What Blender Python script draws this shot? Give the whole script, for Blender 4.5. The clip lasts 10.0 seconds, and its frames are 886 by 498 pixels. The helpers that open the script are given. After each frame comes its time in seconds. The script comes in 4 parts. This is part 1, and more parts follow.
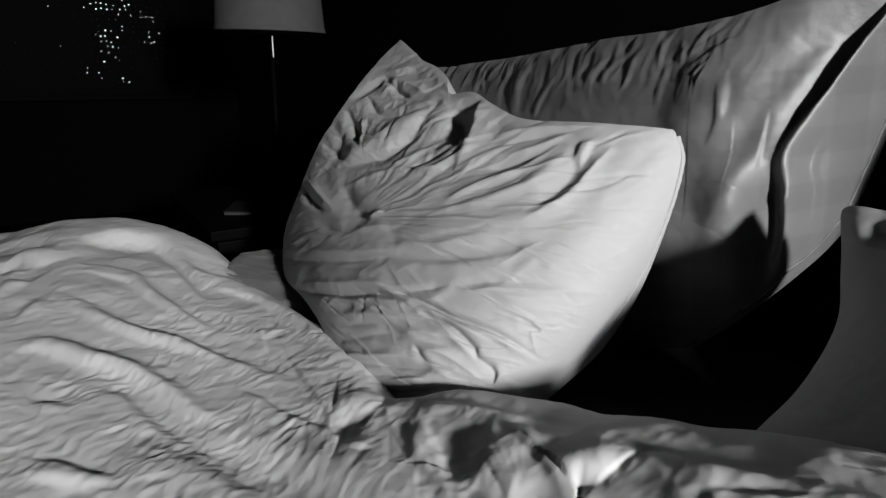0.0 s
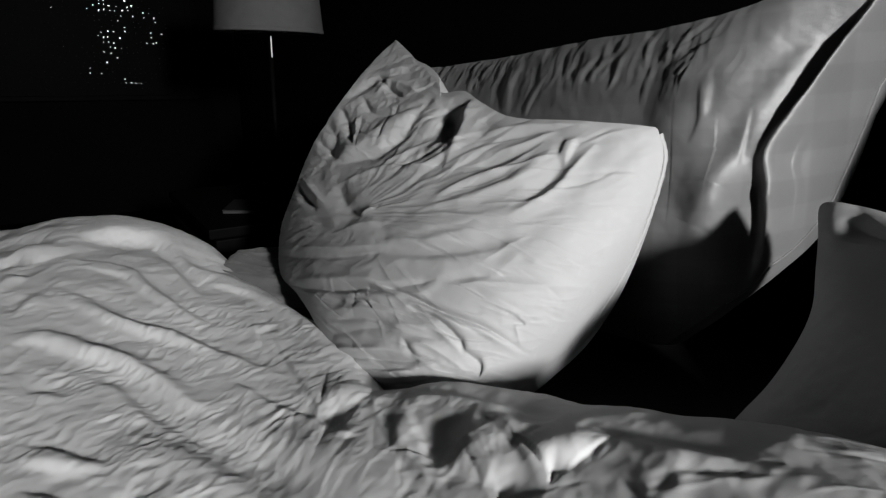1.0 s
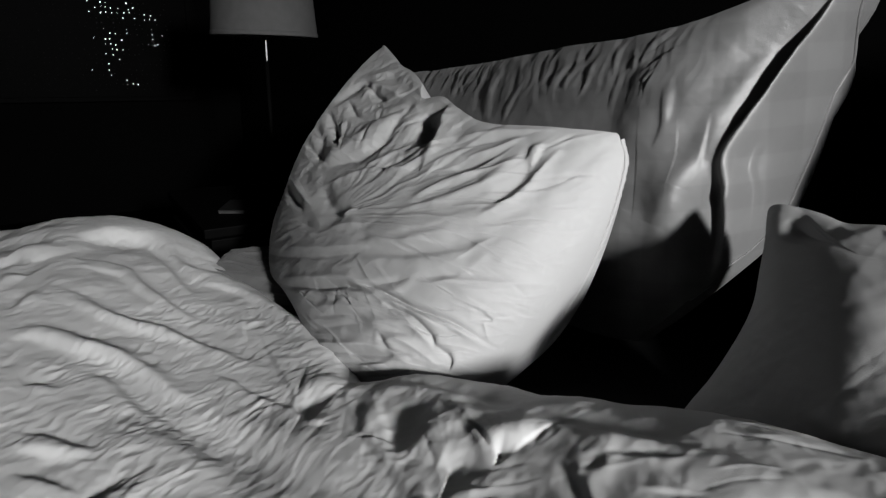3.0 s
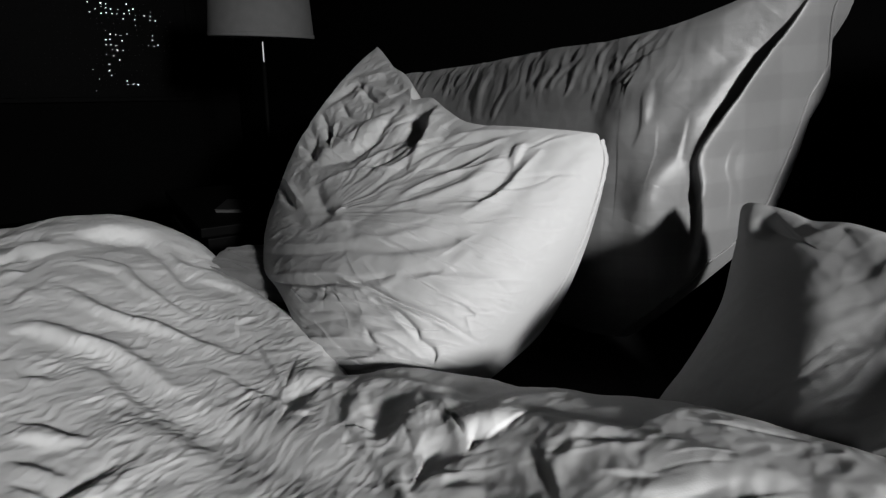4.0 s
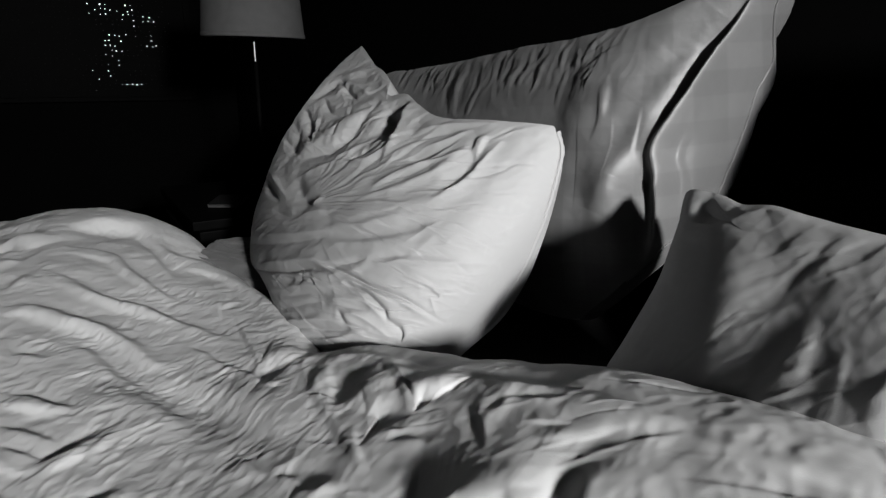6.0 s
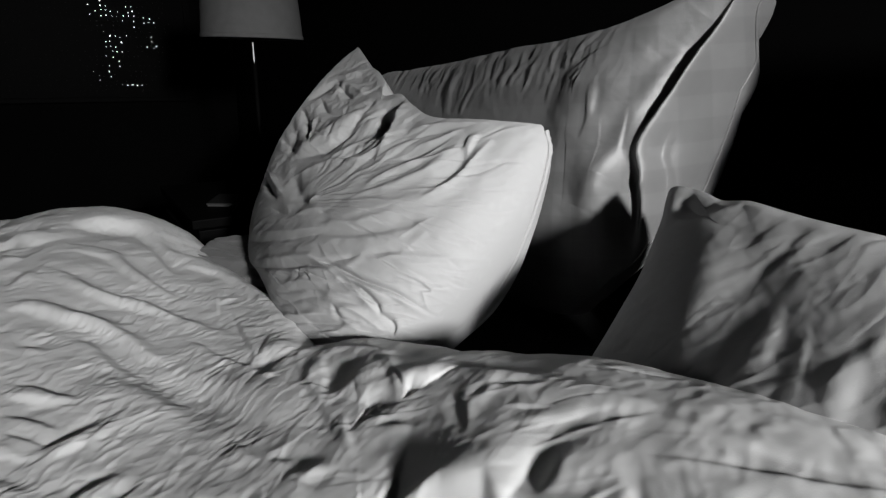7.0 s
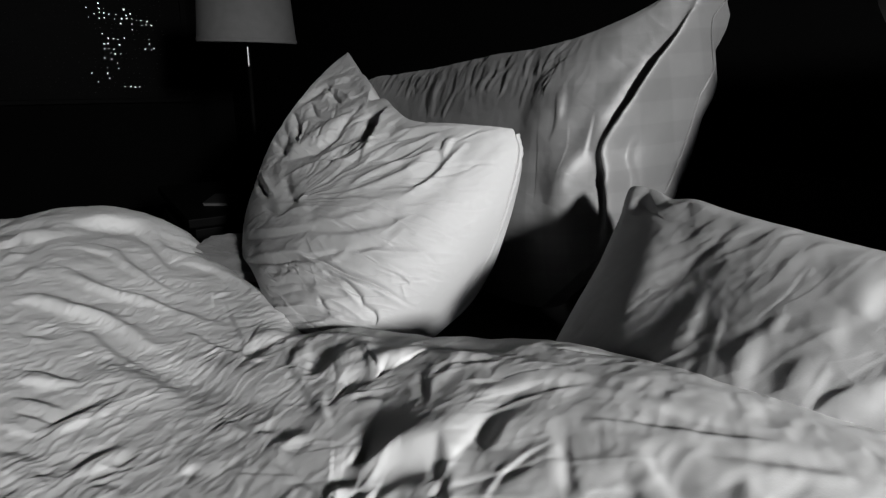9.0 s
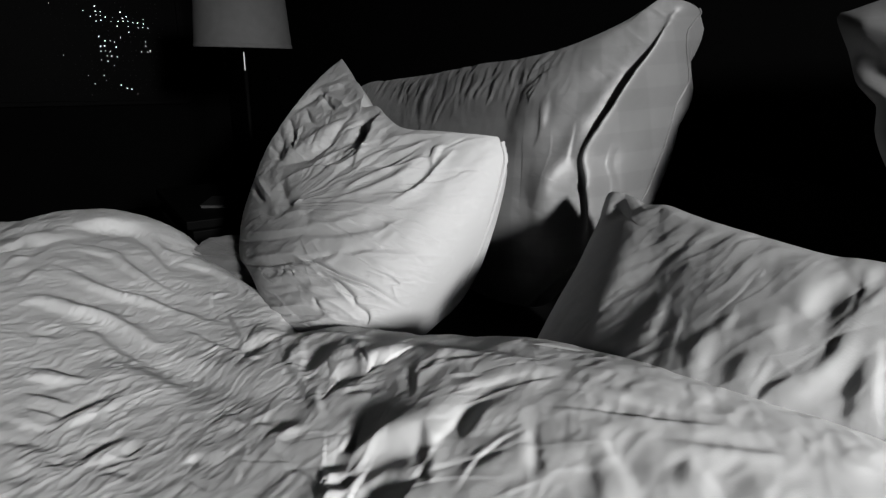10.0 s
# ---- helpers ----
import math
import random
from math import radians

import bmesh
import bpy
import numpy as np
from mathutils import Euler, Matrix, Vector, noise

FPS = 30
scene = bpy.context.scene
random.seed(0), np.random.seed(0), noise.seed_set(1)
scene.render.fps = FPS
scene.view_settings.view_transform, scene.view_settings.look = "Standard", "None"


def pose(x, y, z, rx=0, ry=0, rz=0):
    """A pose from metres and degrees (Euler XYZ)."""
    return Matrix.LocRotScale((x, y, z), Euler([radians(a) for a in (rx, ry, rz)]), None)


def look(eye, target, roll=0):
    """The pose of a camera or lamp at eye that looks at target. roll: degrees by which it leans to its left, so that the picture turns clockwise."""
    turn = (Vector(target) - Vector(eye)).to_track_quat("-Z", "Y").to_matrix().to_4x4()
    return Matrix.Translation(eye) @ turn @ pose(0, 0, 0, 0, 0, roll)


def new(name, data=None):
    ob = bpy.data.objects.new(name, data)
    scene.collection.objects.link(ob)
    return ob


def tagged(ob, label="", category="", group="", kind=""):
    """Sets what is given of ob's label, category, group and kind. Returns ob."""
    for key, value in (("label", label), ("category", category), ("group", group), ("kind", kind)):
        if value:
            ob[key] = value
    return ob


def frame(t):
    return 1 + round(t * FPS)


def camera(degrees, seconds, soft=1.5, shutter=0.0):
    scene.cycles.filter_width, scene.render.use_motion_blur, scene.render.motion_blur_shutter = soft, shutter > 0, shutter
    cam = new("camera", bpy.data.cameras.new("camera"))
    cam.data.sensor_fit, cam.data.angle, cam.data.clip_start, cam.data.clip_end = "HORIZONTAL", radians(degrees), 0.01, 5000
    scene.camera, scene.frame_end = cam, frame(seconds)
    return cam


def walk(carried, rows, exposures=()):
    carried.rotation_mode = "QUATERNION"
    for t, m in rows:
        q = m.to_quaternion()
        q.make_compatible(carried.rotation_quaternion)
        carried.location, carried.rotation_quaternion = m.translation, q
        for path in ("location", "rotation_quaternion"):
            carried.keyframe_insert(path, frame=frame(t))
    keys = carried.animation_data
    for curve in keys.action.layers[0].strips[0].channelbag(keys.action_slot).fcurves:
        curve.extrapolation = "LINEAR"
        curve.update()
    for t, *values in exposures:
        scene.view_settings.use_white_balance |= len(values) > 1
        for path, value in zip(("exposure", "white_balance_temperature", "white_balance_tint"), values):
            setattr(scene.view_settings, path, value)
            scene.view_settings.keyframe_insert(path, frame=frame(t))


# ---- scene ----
cam = camera(75.2, 10.0, soft=1.3)
PATH = [
    (0, (0.006, 0.005, 1.015), (0.0, 1.906, 0.392), 1.5),
    (0.5, (0.014, -0.003, 1.015), (0.003, 1.898, 0.394), 1.6),
    (1, (0.026, -0.011, 1.013), (0.01, 1.891, 0.393), 1.5),
    (1.5, (0.038, -0.018, 1.017), (0.018, 1.882, 0.394), 1.5),
    (2, (0.049, -0.026, 1.022), (0.025, 1.874, 0.398), 1.5),
    (2.5, (0.059, -0.036, 1.025), (0.031, 1.864, 0.4), 1.4),
    (4, (0.091, -0.069, 1.031), (0.057, 1.831, 0.407), 1.4),
    (4.5, (0.107, -0.08, 1.03), (0.069, 1.82, 0.407), 1.4),
    (5, (0.122, -0.095, 1.029), (0.083, 1.806, 0.407), 1.4),
    (5.5, (0.134, -0.109, 1.028), (0.094, 1.792, 0.406), 1.4),
    (6, (0.144, -0.122, 1.027), (0.103, 1.778, 0.405), 1.3),
    (7.5, (0.167, -0.159, 1.03), (0.123, 1.742, 0.409), 1.2),
    (8, (0.178, -0.174, 1.033), (0.131, 1.726, 0.411), 1.2),
    (8.5, (0.183, -0.188, 1.037), (0.142, 1.712, 0.416), 1.3),
    (9, (0.192, -0.206, 1.042), (0.154, 1.694, 0.42), 1.2),
    (9.5, (0.201, -0.226, 1.053), (0.167, 1.674, 0.429), 1.2),
    (10, (0.205, -0.247, 1.061), (0.18, 1.653, 0.437), 1.2),
]
walk(cam, [(t, look(eye, target, roll)) for t, eye, target, roll in PATH])

# ---- the room's own directions: HEAD towards the headboard, SIDE across the bed
HEAD, SIDE = Vector((0.816, 0.578, 0)), Vector((-0.578, 0.816, 0))


def at(h, s, z=0.0):
    return HEAD * h + SIDE * s + Vector((0, 0, z))


# ---- light: one bright window beside the bed, and a faint world
world = bpy.data.worlds.new("night")
world.use_nodes = True
world.node_tree.nodes["Background"].inputs[0].default_value = (0.5, 0.5, 0.5, 1)
world.node_tree.nodes["Background"].inputs[1].default_value = 0.0
scene.world = world
WINDOW = at(0.1, -2.5, 1.69)
lamp = bpy.data.lights.new("window_light", "AREA")
lamp.shape, lamp.size, lamp.size_y, lamp.energy = "RECTANGLE", 0.2, 0.26, 27.5
lamp.spread = radians(70)
lamp_ob = new("window_light", lamp)
lamp_ob.matrix_world = look(WINDOW, (0.15, 0.65, 0.78))
scene.view_settings.exposure = 0.0


# ---- materials
def material(name, colour, rough, metal=0.0, scale=40.0, vary=0.15, bump=0.2, depth=0.001, fine=600.0, sheen=0.0, emit=0.0, gloss=0.5, ridged=False):
    m = bpy.data.materials.new(name)
    m.use_nodes = True
    n, l = m.node_tree.nodes, m.node_tree.links
    p = n["Principled BSDF"]
    p.inputs["Roughness"].default_value, p.inputs["Metallic"].default_value = rough, metal
    p.inputs["Sheen Weight"].default_value = sheen
    p.inputs["Specular IOR Level"].default_value = gloss
    co = n.new("ShaderNodeTexCoord")
    big, small = n.new("ShaderNodeTexNoise"), n.new("ShaderNodeTexNoise")
    big.inputs["Scale"].default_value, big.inputs["Detail"].default_value = scale, 5
    small.inputs["Scale"].default_value, small.inputs["Detail"].default_value = fine, 3
    if ridged:
        big.noise_type, big.inputs["Distortion"].default_value = "RIDGED_MULTIFRACTAL", 0.6
    ramp = n.new("ShaderNodeMapRange")
    ramp.inputs["To Min"].default_value, ramp.inputs["To Max"].default_value = 1 - vary, 1 + vary
    mul = n.new("ShaderNodeMix")
    mul.data_type, mul.blend_type = "RGBA", "MULTIPLY"
    mul.inputs["Factor"].default_value = 1
    mul.inputs[6].default_value = (colour, colour, colour, 1)
    add = n.new("ShaderNodeMath")
    add.operation = "MULTIPLY_ADD"
    add.inputs[1].default_value = 0.35
    bm_node = n.new("ShaderNodeBump")
    bm_node.inputs["Strength"].default_value, bm_node.inputs["Distance"].default_value = bump, depth
    for a in (big, small):
        l.new(co.outputs["Object"], a.inputs["Vector"])
    l.new(big.outputs[0], ramp.inputs["Value"])
    l.new(ramp.outputs[0], mul.inputs[7])
    l.new(mul.outputs[2], p.inputs["Base Color"])
    l.new(small.outputs[0], add.inputs[0])
    l.new(big.outputs[0], add.inputs[2])
    l.new(add.outputs[0], bm_node.inputs["Height"])
    l.new(bm_node.outputs[0], p.inputs["Normal"])
    if emit:
        p.inputs["Emission Color"].default_value = (1, 1, 1, 1)
        p.inputs["Emission Strength"].default_value = emit
    return m


def checked(name, colour, dark, pitch):
    """Woven cotton with faint broad woven bands."""
    m = material(name, colour, 0.47, scale=70, vary=0.06, bump=0.35, depth=0.0012, fine=900, sheen=0.1)
    n, l = m.node_tree.nodes, m.node_tree.links
    p = n["Principled BSDF"]
    old = p.inputs["Base Color"].links[0].from_socket
    co = n.new("ShaderNodeTexCoord")
    turn = n.new("ShaderNodeMapping")
    turn.inputs["Rotation"].default_value = (0.05, 0.1, 0.62)
    mix = n.new("ShaderNodeMix")
    mix.data_type, mix.blend_type = "RGBA", "MULTIPLY"
    mix.inputs["Factor"].default_value = 1
    l.new(co.outputs["Object"], turn.inputs["Vector"])
    waves = []
    for axis in ("X", "Z"):
        w = n.new("ShaderNodeTexWave")
        w.wave_type, w.bands_direction, w.wave_profile = "BANDS", axis, "SIN"
        w.inputs["Scale"].default_value, w.inputs["Distortion"].default_value = pitch, 0.0
        r = n.new("ShaderNodeMapRange")
        r.interpolation_type = "SMOOTHSTEP"
        r.inputs["From Min"].default_value, r.inputs["From Max"].default_value = 0.42, 0.58
        r.inputs["To Min"].default_value, r.inputs["To Max"].default_value = dark, 1
        l.new(turn.outputs[0], w.inputs["Vector"])
        l.new(w.outputs["Fac"], r.inputs["Value"])
        waves.append(r)
    both = n.new("ShaderNodeMath")
    both.operation = "MULTIPLY"
    l.new(waves[0].outputs[0], both.inputs[0])
    l.new(waves[1].outputs[0], both.inputs[1])
    l.new(old, mix.inputs[6])
    l.new(both.outputs[0], mix.inputs[7])
    l.new(mix.outputs[2], p.inputs["Base Color"])
    return m


COTTON = material("crumpled cotton", 0.33, 0.72, scale=55, vary=0.04, bump=0.3, depth=0.0014, fine=700, gloss=0.25, ridged=True)
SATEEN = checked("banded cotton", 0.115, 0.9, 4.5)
DUVET = material("duvet cotton", 0.56, 0.7, scale=45, vary=0.04, bump=0.35, depth=0.0009, fine=700, gloss=0.25, ridged=True)
# sheet colour near black: the shade between the pillows is put into it
SHADED_SHEET = material("shaded fitted sheet", 0.013, 0.65, scale=30, vary=0.06, bump=0.3, depth=0.001)
# near-black colours: the unlit room's darkness is put into walls, wood and upholstery
WALL = material("unlit wall", 0.0025, 0.9, scale=3, vary=0.2, bump=0.1, gloss=0.01)
CEILING = material("unlit ceiling", 0.0025, 0.9, scale=2, vary=0.1, bump=0.1, gloss=0.01)
BOARDS = material("unlit floor boards", 0.0025, 0.6, scale=6, vary=0.3, bump=0.2, gloss=0.01)
UNLIT_WOOD = material("unlit wood", 0.0025, 0.45, scale=12, vary=0.3, bump=0.1, gloss=0.01)
UPHOLSTERY = material("unlit upholstery", 0.0025, 0.9, scale=200, vary=0.2, bump=0.3, gloss=0.01)
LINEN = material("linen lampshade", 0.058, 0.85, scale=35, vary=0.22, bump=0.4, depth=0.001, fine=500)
CHROME = material("polished steel", 0.75, 0.18, 1.0, scale=20, vary=0.05, bump=0.02)
PULL = material("white pull", 0.8, 0.4, scale=20, vary=0.05, bump=0.02)
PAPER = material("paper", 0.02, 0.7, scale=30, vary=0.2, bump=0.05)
CARD = material("printed cover", 0.012, 0.4, scale=60, vary=0.5, bump=0.05)
LEAF = material("leaf", 0.03, 0.6, scale=10, vary=0.3, bump=0.1)
DAY = material("bright day", 0.8, 1.0, emit=5.0)
GLOW = material("pale sky", 0.8, 1.0, emit=2.0)


# ---- builders
def mesh_of(name, verts, faces, smooth=True):
    me = bpy.data.meshes.new(name)
    me.from_pydata(verts, [], faces)
    me.polygons.foreach_set("use_smooth", [smooth] * len(faces))
    me.update()
    return me


def thing(name, base, label, category, group="", kind=""):
    ob = new(name)
    ob.location = base
    ob["base"] = list(base)
    ob.empty_display_size = 0.05
    return tagged(ob, label, category, group, kind)


def spot(ob):
    v = Vector((0, 0, 0))
    while ob:
        v += ob.location
        ob = ob.parent
    return v


def part(name, me, mat, parent=None, label=""):
    """A mesh in world metres becomes a part of its thing."""
    if isinstance(me, bmesh.types.BMesh):
        bm, me = me, bpy.data.meshes.new(name)
        bm.to_mesh(me)
        bm.free()
    me.materials.append(mat)
    ob = new(name, me)
    if parent:
        me.transform(Matrix.Translation(-spot(parent)))
        ob.parent = parent
    return tagged(ob, label)


def grid_faces(rows, cols, wrap=False, flip=False):
    i, j = np.meshgrid(np.arange(rows - 1), np.arange(cols if wrap else cols - 1), indexing="ij")
    k = (j + 1) % cols
    q = np.stack([i * cols + j, i * cols + k, (i + 1) * cols + k, (i + 1) * cols + j], -1).reshape(-1, 4)
    return (q[:, ::-1] if flip else q).tolist()


def box(c, half, axes=None, bevel=0.004):
    """A bevelled block: centre, half sizes, axes (HEAD, SIDE, up by default)."""
    ax = axes or (HEAD, SIDE, Vector((0, 0, 1)))
    bm = bmesh.new()
    bmesh.ops.create_cube(bm, size=2)
    if bevel:
        for v in bm.verts:
            v.co = Vector([v.co[i] * half[i] for i in range(3)])
        bmesh.ops.bevel(bm, geom=bm.edges[:], offset=min(bevel, min(half) * 0.45), segments=2, affect="EDGES", profile=0.6)
    else:
        for v in bm.verts:
            v.co = Vector([v.co[i] * half[i] for i in range(3)])
    for v in bm.verts:
        v.co = Vector(c) + ax[0] * v.co.x + ax[1] * v.co.y + ax[2] * v.co.z
    bmesh.ops.recalc_face_normals(bm, faces=bm.faces)
    return bm


def lathe(c, profile, n=48):
    v = [(c[0] + r * math.cos(2 * math.pi * k / n), c[1] + r * math.sin(2 * math.pi * k / n), c[2] + z) for r, z in profile for k in range(n)]
    return mesh_of("lathe", v, grid_faces(len(profile), n, wrap=True))


def spline(points, n=12, closed=False):
    """Points along a smooth line through the given ones."""
    p = np.array(points, float)
    if closed:
        p = np.vstack([p[-1:], p, p[:2]])
    else:
        p = np.vstack([2 * p[:1] - p[1:2], p, 2 * p[-1:] - p[-2:-1]])
    t = np.linspace(0, 1, n, endpoint=False)[:, None]
    out = []
    for a, b, c, d in zip(p[:-3], p[1:-2], p[2:-1], p[3:]):
        out.append(0.5 * (2 * b + (c - a) * t + (2 * a - 5 * b + 4 * c - d) * t**2 + (3 * b - a - 3 * c + d) * t**3))
    if not closed:
        out.append(p[-2:-1])
    return np.vstack(out)


def crease(line, width, height, skew=0.0):
    """One fold of cloth: its line, half width and height (valleys are minus)."""
    return spline(line, 8), width, height, skew


def folded(x, y, folds):
    """The sum of all folds at the places x, y."""
    z = np.zeros(x.shape)
    for line, width, height, skew in folds:
        reach = 3.2 * width
        near = np.where((x > line[:, 0].min() - reach) & (x < line[:, 0].max() + reach) & (y > line[:, 1].min() - reach) & (y < line[:, 1].max() + reach))
        if not len(near[0]):
            continue
        px, py = x[near], y[near]
        best, where, side = np.full(px.shape, 1e9), np.zeros(px.shape), np.zeros(px.shape)
        n = len(line) - 1
        for k in range(n):
            (ax, ay), (bx, by) = line[k], line[k + 1]
            ux, uy = bx - ax, by - ay
            f = np.clip(((px - ax) * ux + (py - ay) * uy) / (ux * ux + uy * uy + 1e-12), 0, 1)
            dx, dy = px - ax - f * ux, py - ay - f * uy
            d = np.hypot(dx, dy)
            nearer = d < best
            best = np.where(nearer, d, best)
            where = np.where(nearer, (k + f) / n, where)
            side = np.where(nearer, np.sign(ux * dy - uy * dx), side)
        w = width * (1 + skew * side) * (0.55 + 0.9 * np.sqrt(np.clip(where * (1 - where), 0, 1)))
        taper = np.clip(np.minimum(where, 1 - where) / 0.22, 0, 1) * 0.75 + 0.25
        s, sharp = best / w, min(1.0, max(0.0, (0.018 - width) / 0.008)) * (1.0 if height > 0 else 0.6)
        z[near] += height * taper * (sharp * np.exp(0.4 - np.sqrt(2.6 * s * s + 0.16)) * np.exp(-0.1 * s * s) + (1 - sharp) * np.exp(-s * s) - 0.12 * np.exp(-((s - 2.2) ** 2)))
    return z


def slope(line, width, rise):
    """A stretch of cloth that leans: its line, half width, and how steeply it rises to the left of the line."""
    return spline(line, 8), width, rise


def tilted(x, y, slopes):
    """The sum of all leaning stretches at the places x, y: each a soft step that eases back on both sides."""
    z = np.zeros(x.shape)
    for line, width, rise in slopes:
        reach = 6.5 * width
        near = np.where((x > line[:, 0].min() - reach) & (x < line[:, 0].max() + reach) & (y > line[:, 1].min() - reach) & (y < line[:, 1].max() + reach))
        if not len(near[0]):
            continue
        px, py = x[near], y[near]
        best, where, over = np.full(px.shape, 1e9), np.zeros(px.shape), np.zeros(px.shape)
        n = len(line) - 1
        for k in range(n):
            (ax, ay), (bx, by) = line[k], line[k + 1]
            ux, uy = bx - ax, by - ay
            size = math.hypot(ux, uy) + 1e-9
            f = np.clip(((px - ax) * ux + (py - ay) * uy) / size**2, 0, 1)
            d = np.hypot(px - ax - f * ux, py - ay - f * uy)
            nearer = d < best
            best = np.where(nearer, d, best)
            where = np.where(nearer, (k + f) / n, where)
            side = (ux * (py - ay) - uy * (px - ax)) / size
            end = (f <= 0 if k == 0 else False) | (f >= 1 if k == n - 1 else False)
            over = np.where(nearer, np.where(end, side, np.sign(side) * d), over)
        taper = np.sin(np.pi * np.clip(where, 0, 1)) ** 0.7
        w = width * (0.5 + 0.5 * taper)
        z[near] += rise * taper * over / (1 + (over / w) ** 2) * np.exp(-((best / (3.2 * width)) ** 2))
    return z


def rough(x, y, size, seed, stretch=1.0, turn=0.0, octaves=3):
    """Smooth value noise on the plane, in -1..1, stretched along a direction."""
    c, s = math.cos(turn), math.sin(turn)
    u, v = (x * c + y * s) / (size * stretch), (-x * s + y * c) / size
    out, amp = np.zeros(x.shape), 1.6
    for o in range(octaves):
        g = np.random.RandomState(seed + o).uniform(0, 2 * math.pi, (64, 64))
        i, j = np.floor(u).astype(int), np.floor(v).astype(int)
        a, b = u - i, v - j

        def corner(p, q):
            w = g[(i + p) % 64, (j + q) % 64]
            return np.cos(w) * (a - p) + np.sin(w) * (b - q)

        fa, fb = a * a * a * (a * (6 * a - 15) + 10), b * b * b * (b * (6 * b - 15) + 10)
        out += amp * ((corner(0, 0) * (1 - fa) + corner(1, 0) * fa) * (1 - fb) + (corner(0, 1) * (1 - fa) + corner(1, 1) * fa) * fb)
        u, v, amp = 1.7 * u - 1.1 * v + 7.3, 1.1 * u + 1.7 * v + 3.1, amp * 0.5
    return out


def wrinkles(x, y, size, seed, stretch=3.0, turn=0.0):
    """Sharp crumpled ridges: the folds of noise about zero."""
    wob = 0.25 * size * rough(x, y, size * 2.5, seed + 9, 1.0, 0.3, 1)
    return 0.4 - np.sqrt(rough(x + wob, y - wob, size, seed, stretch, turn, 2) ** 2 + 0.002)


def pleats(seed, n, x0, x1, y0, y1, way, length, width, rise):
    """Many small creases scattered over a stretch of cloth, that follow the way given by a function of the place."""
    r, out = random.Random(seed), []
    for k in range(n):
        x, y = r.uniform(x0, x1), r.uniform(y0, y1)
        if math.hypot(x + 0.125, y + 0.007) < 0.07:
            continue
        a, ln = way(x, y) + r.gauss(0, 0.16), r.uniform(0.5, 1.5) * length
        bend = r.uniform(-0.35, 0.35)
        p = [(x, y), (x + ln * 0.5 * math.cos(a), y + ln * 0.5 * math.sin(a)), (x + ln * (0.5 * math.cos(a) + 0.5 * math.cos(a + bend)), y + ln * (0.5 * math.sin(a) + 0.5 * math.sin(a + bend)))]
        w = width * r.uniform(0.5, 1.6)
        out.append(crease(p, w, w * rise * r.choice((-1.2, 0.8, 1.0)) * r.uniform(0.4, 1.2), r.uniform(-0.6, 0.6)))
    return out


def polynomial(a, b, c, degree):
    z, k = np.full(a.shape, c[0]), 1
    for d in range(1, degree + 1):
        for j in range(d + 1):
            z = z + c[k] * a ** (d - j) * b**j
            k += 1
    return z


def pillow(parent, origin, facing, out, shape, degree, outline, centre, folds, tilts, crumple, mat, back, round_edge=0.012, around=900, rings=260):
    """A stuffed case: a front sheet over the plane that faces the given way, folded, and a back sheet behind it."""
    o, n, w = Vector(origin), Vector(facing).normalized(), Vector(out).normalized()
    a = Vector((0, 0, 1)).cross(n).normalized()
    b = n.cross(a)
    rim = spline(outline, 30, closed=True)
    step = np.hypot(*(np.roll(rim, -1, 0) - rim).T)
    run = np.concatenate([[0], np.cumsum(step)])
    want = np.linspace(0, run[-1], around, endpoint=False)
    rim = np.stack([np.interp(want, run, np.append(rim[:, i], rim[0, i])) for i in range(2)], 1)
    centre = np.array(centre)
    r = np.linspace(0, 1, rings) ** 0.85
    xy = centre + r[:, None, None] * (rim - centre)[None]
    x, y = xy[..., 0], xy[..., 1]
    base = polynomial(x, y, shape, degree)
    edge = np.clip((r[:, None] - 0.86) / 0.14, 0, 1)
    lift = folded(x, y, folds) + tilted(x, y, tilts) + crumple(x, y)
    lift = lift * (1 - 0.5 * edge**2) - round_edge * edge**2
    axes = np.array([a, b, n])
    place = lambda x, y, h, up: np.array(o) + x[..., None] * axes[0] + y[..., None] * axes[1] + h[..., None] * axes[2] + up[..., None] * np.array(w)
    front = place(x, y, base, lift)
    part("front_panel", mesh_of("front", front.reshape(-1, 3).tolist(), grid_faces(rings, around, wrap=True)), mat, parent)
    rb = np.linspace(0, 1, 40)
    xyb = centre + rb[:, None, None] * (rim - centre)[None]
    xb, yb = xyb[..., 0], xyb[..., 1]
    eb = np.clip((rb[:, None] - 0.86) / 0.14, 0, 1)
    behind = -back * np.sqrt(np.clip(1 - rb[:, None] ** 2.2, 0, 1)) - round_edge * eb**2 + 0.004 * (1 - rb[:, None]) * rough(xb, yb, 0.05, 5)
    rear = place(xb, yb, polynomial(xb, yb, shape, degree), behind)
    rear[-1] = front[-1]
    part("back_panel", mesh_of("back", rear.reshape(-1, 3).tolist(), grid_faces(40, around, wrap=True, flip=True)), mat, parent)
    return front[-1]


def ribbon(line, across, thick, name, mat, parent, label=""):
    """A sewn edge: a flat band that stands off along a line."""
    line = np.array(line)
    along = np.gradient(line, axis=0)
    along /= np.linalg.norm(along, axis=1)[:, None]
    across = np.broadcast_to(np.array(across, float), line.shape)
    up = np.cross(along, across)
    up /= np.linalg.norm(up, axis=1)[:, None]
    ring = [line + up * thick * 0.5, line + across * 0.7 + up * thick, line + across + up * thick * 0.2, line + across - up * thick * 0.2, line + across * 0.7 - up * thick, line - up * thick * 0.5]
    v = np.stack(ring, 1)
    return part(name, mesh_of(name, v.reshape(-1, 3).tolist(), grid_faces(len(line), 6, wrap=True)), mat, parent, label)


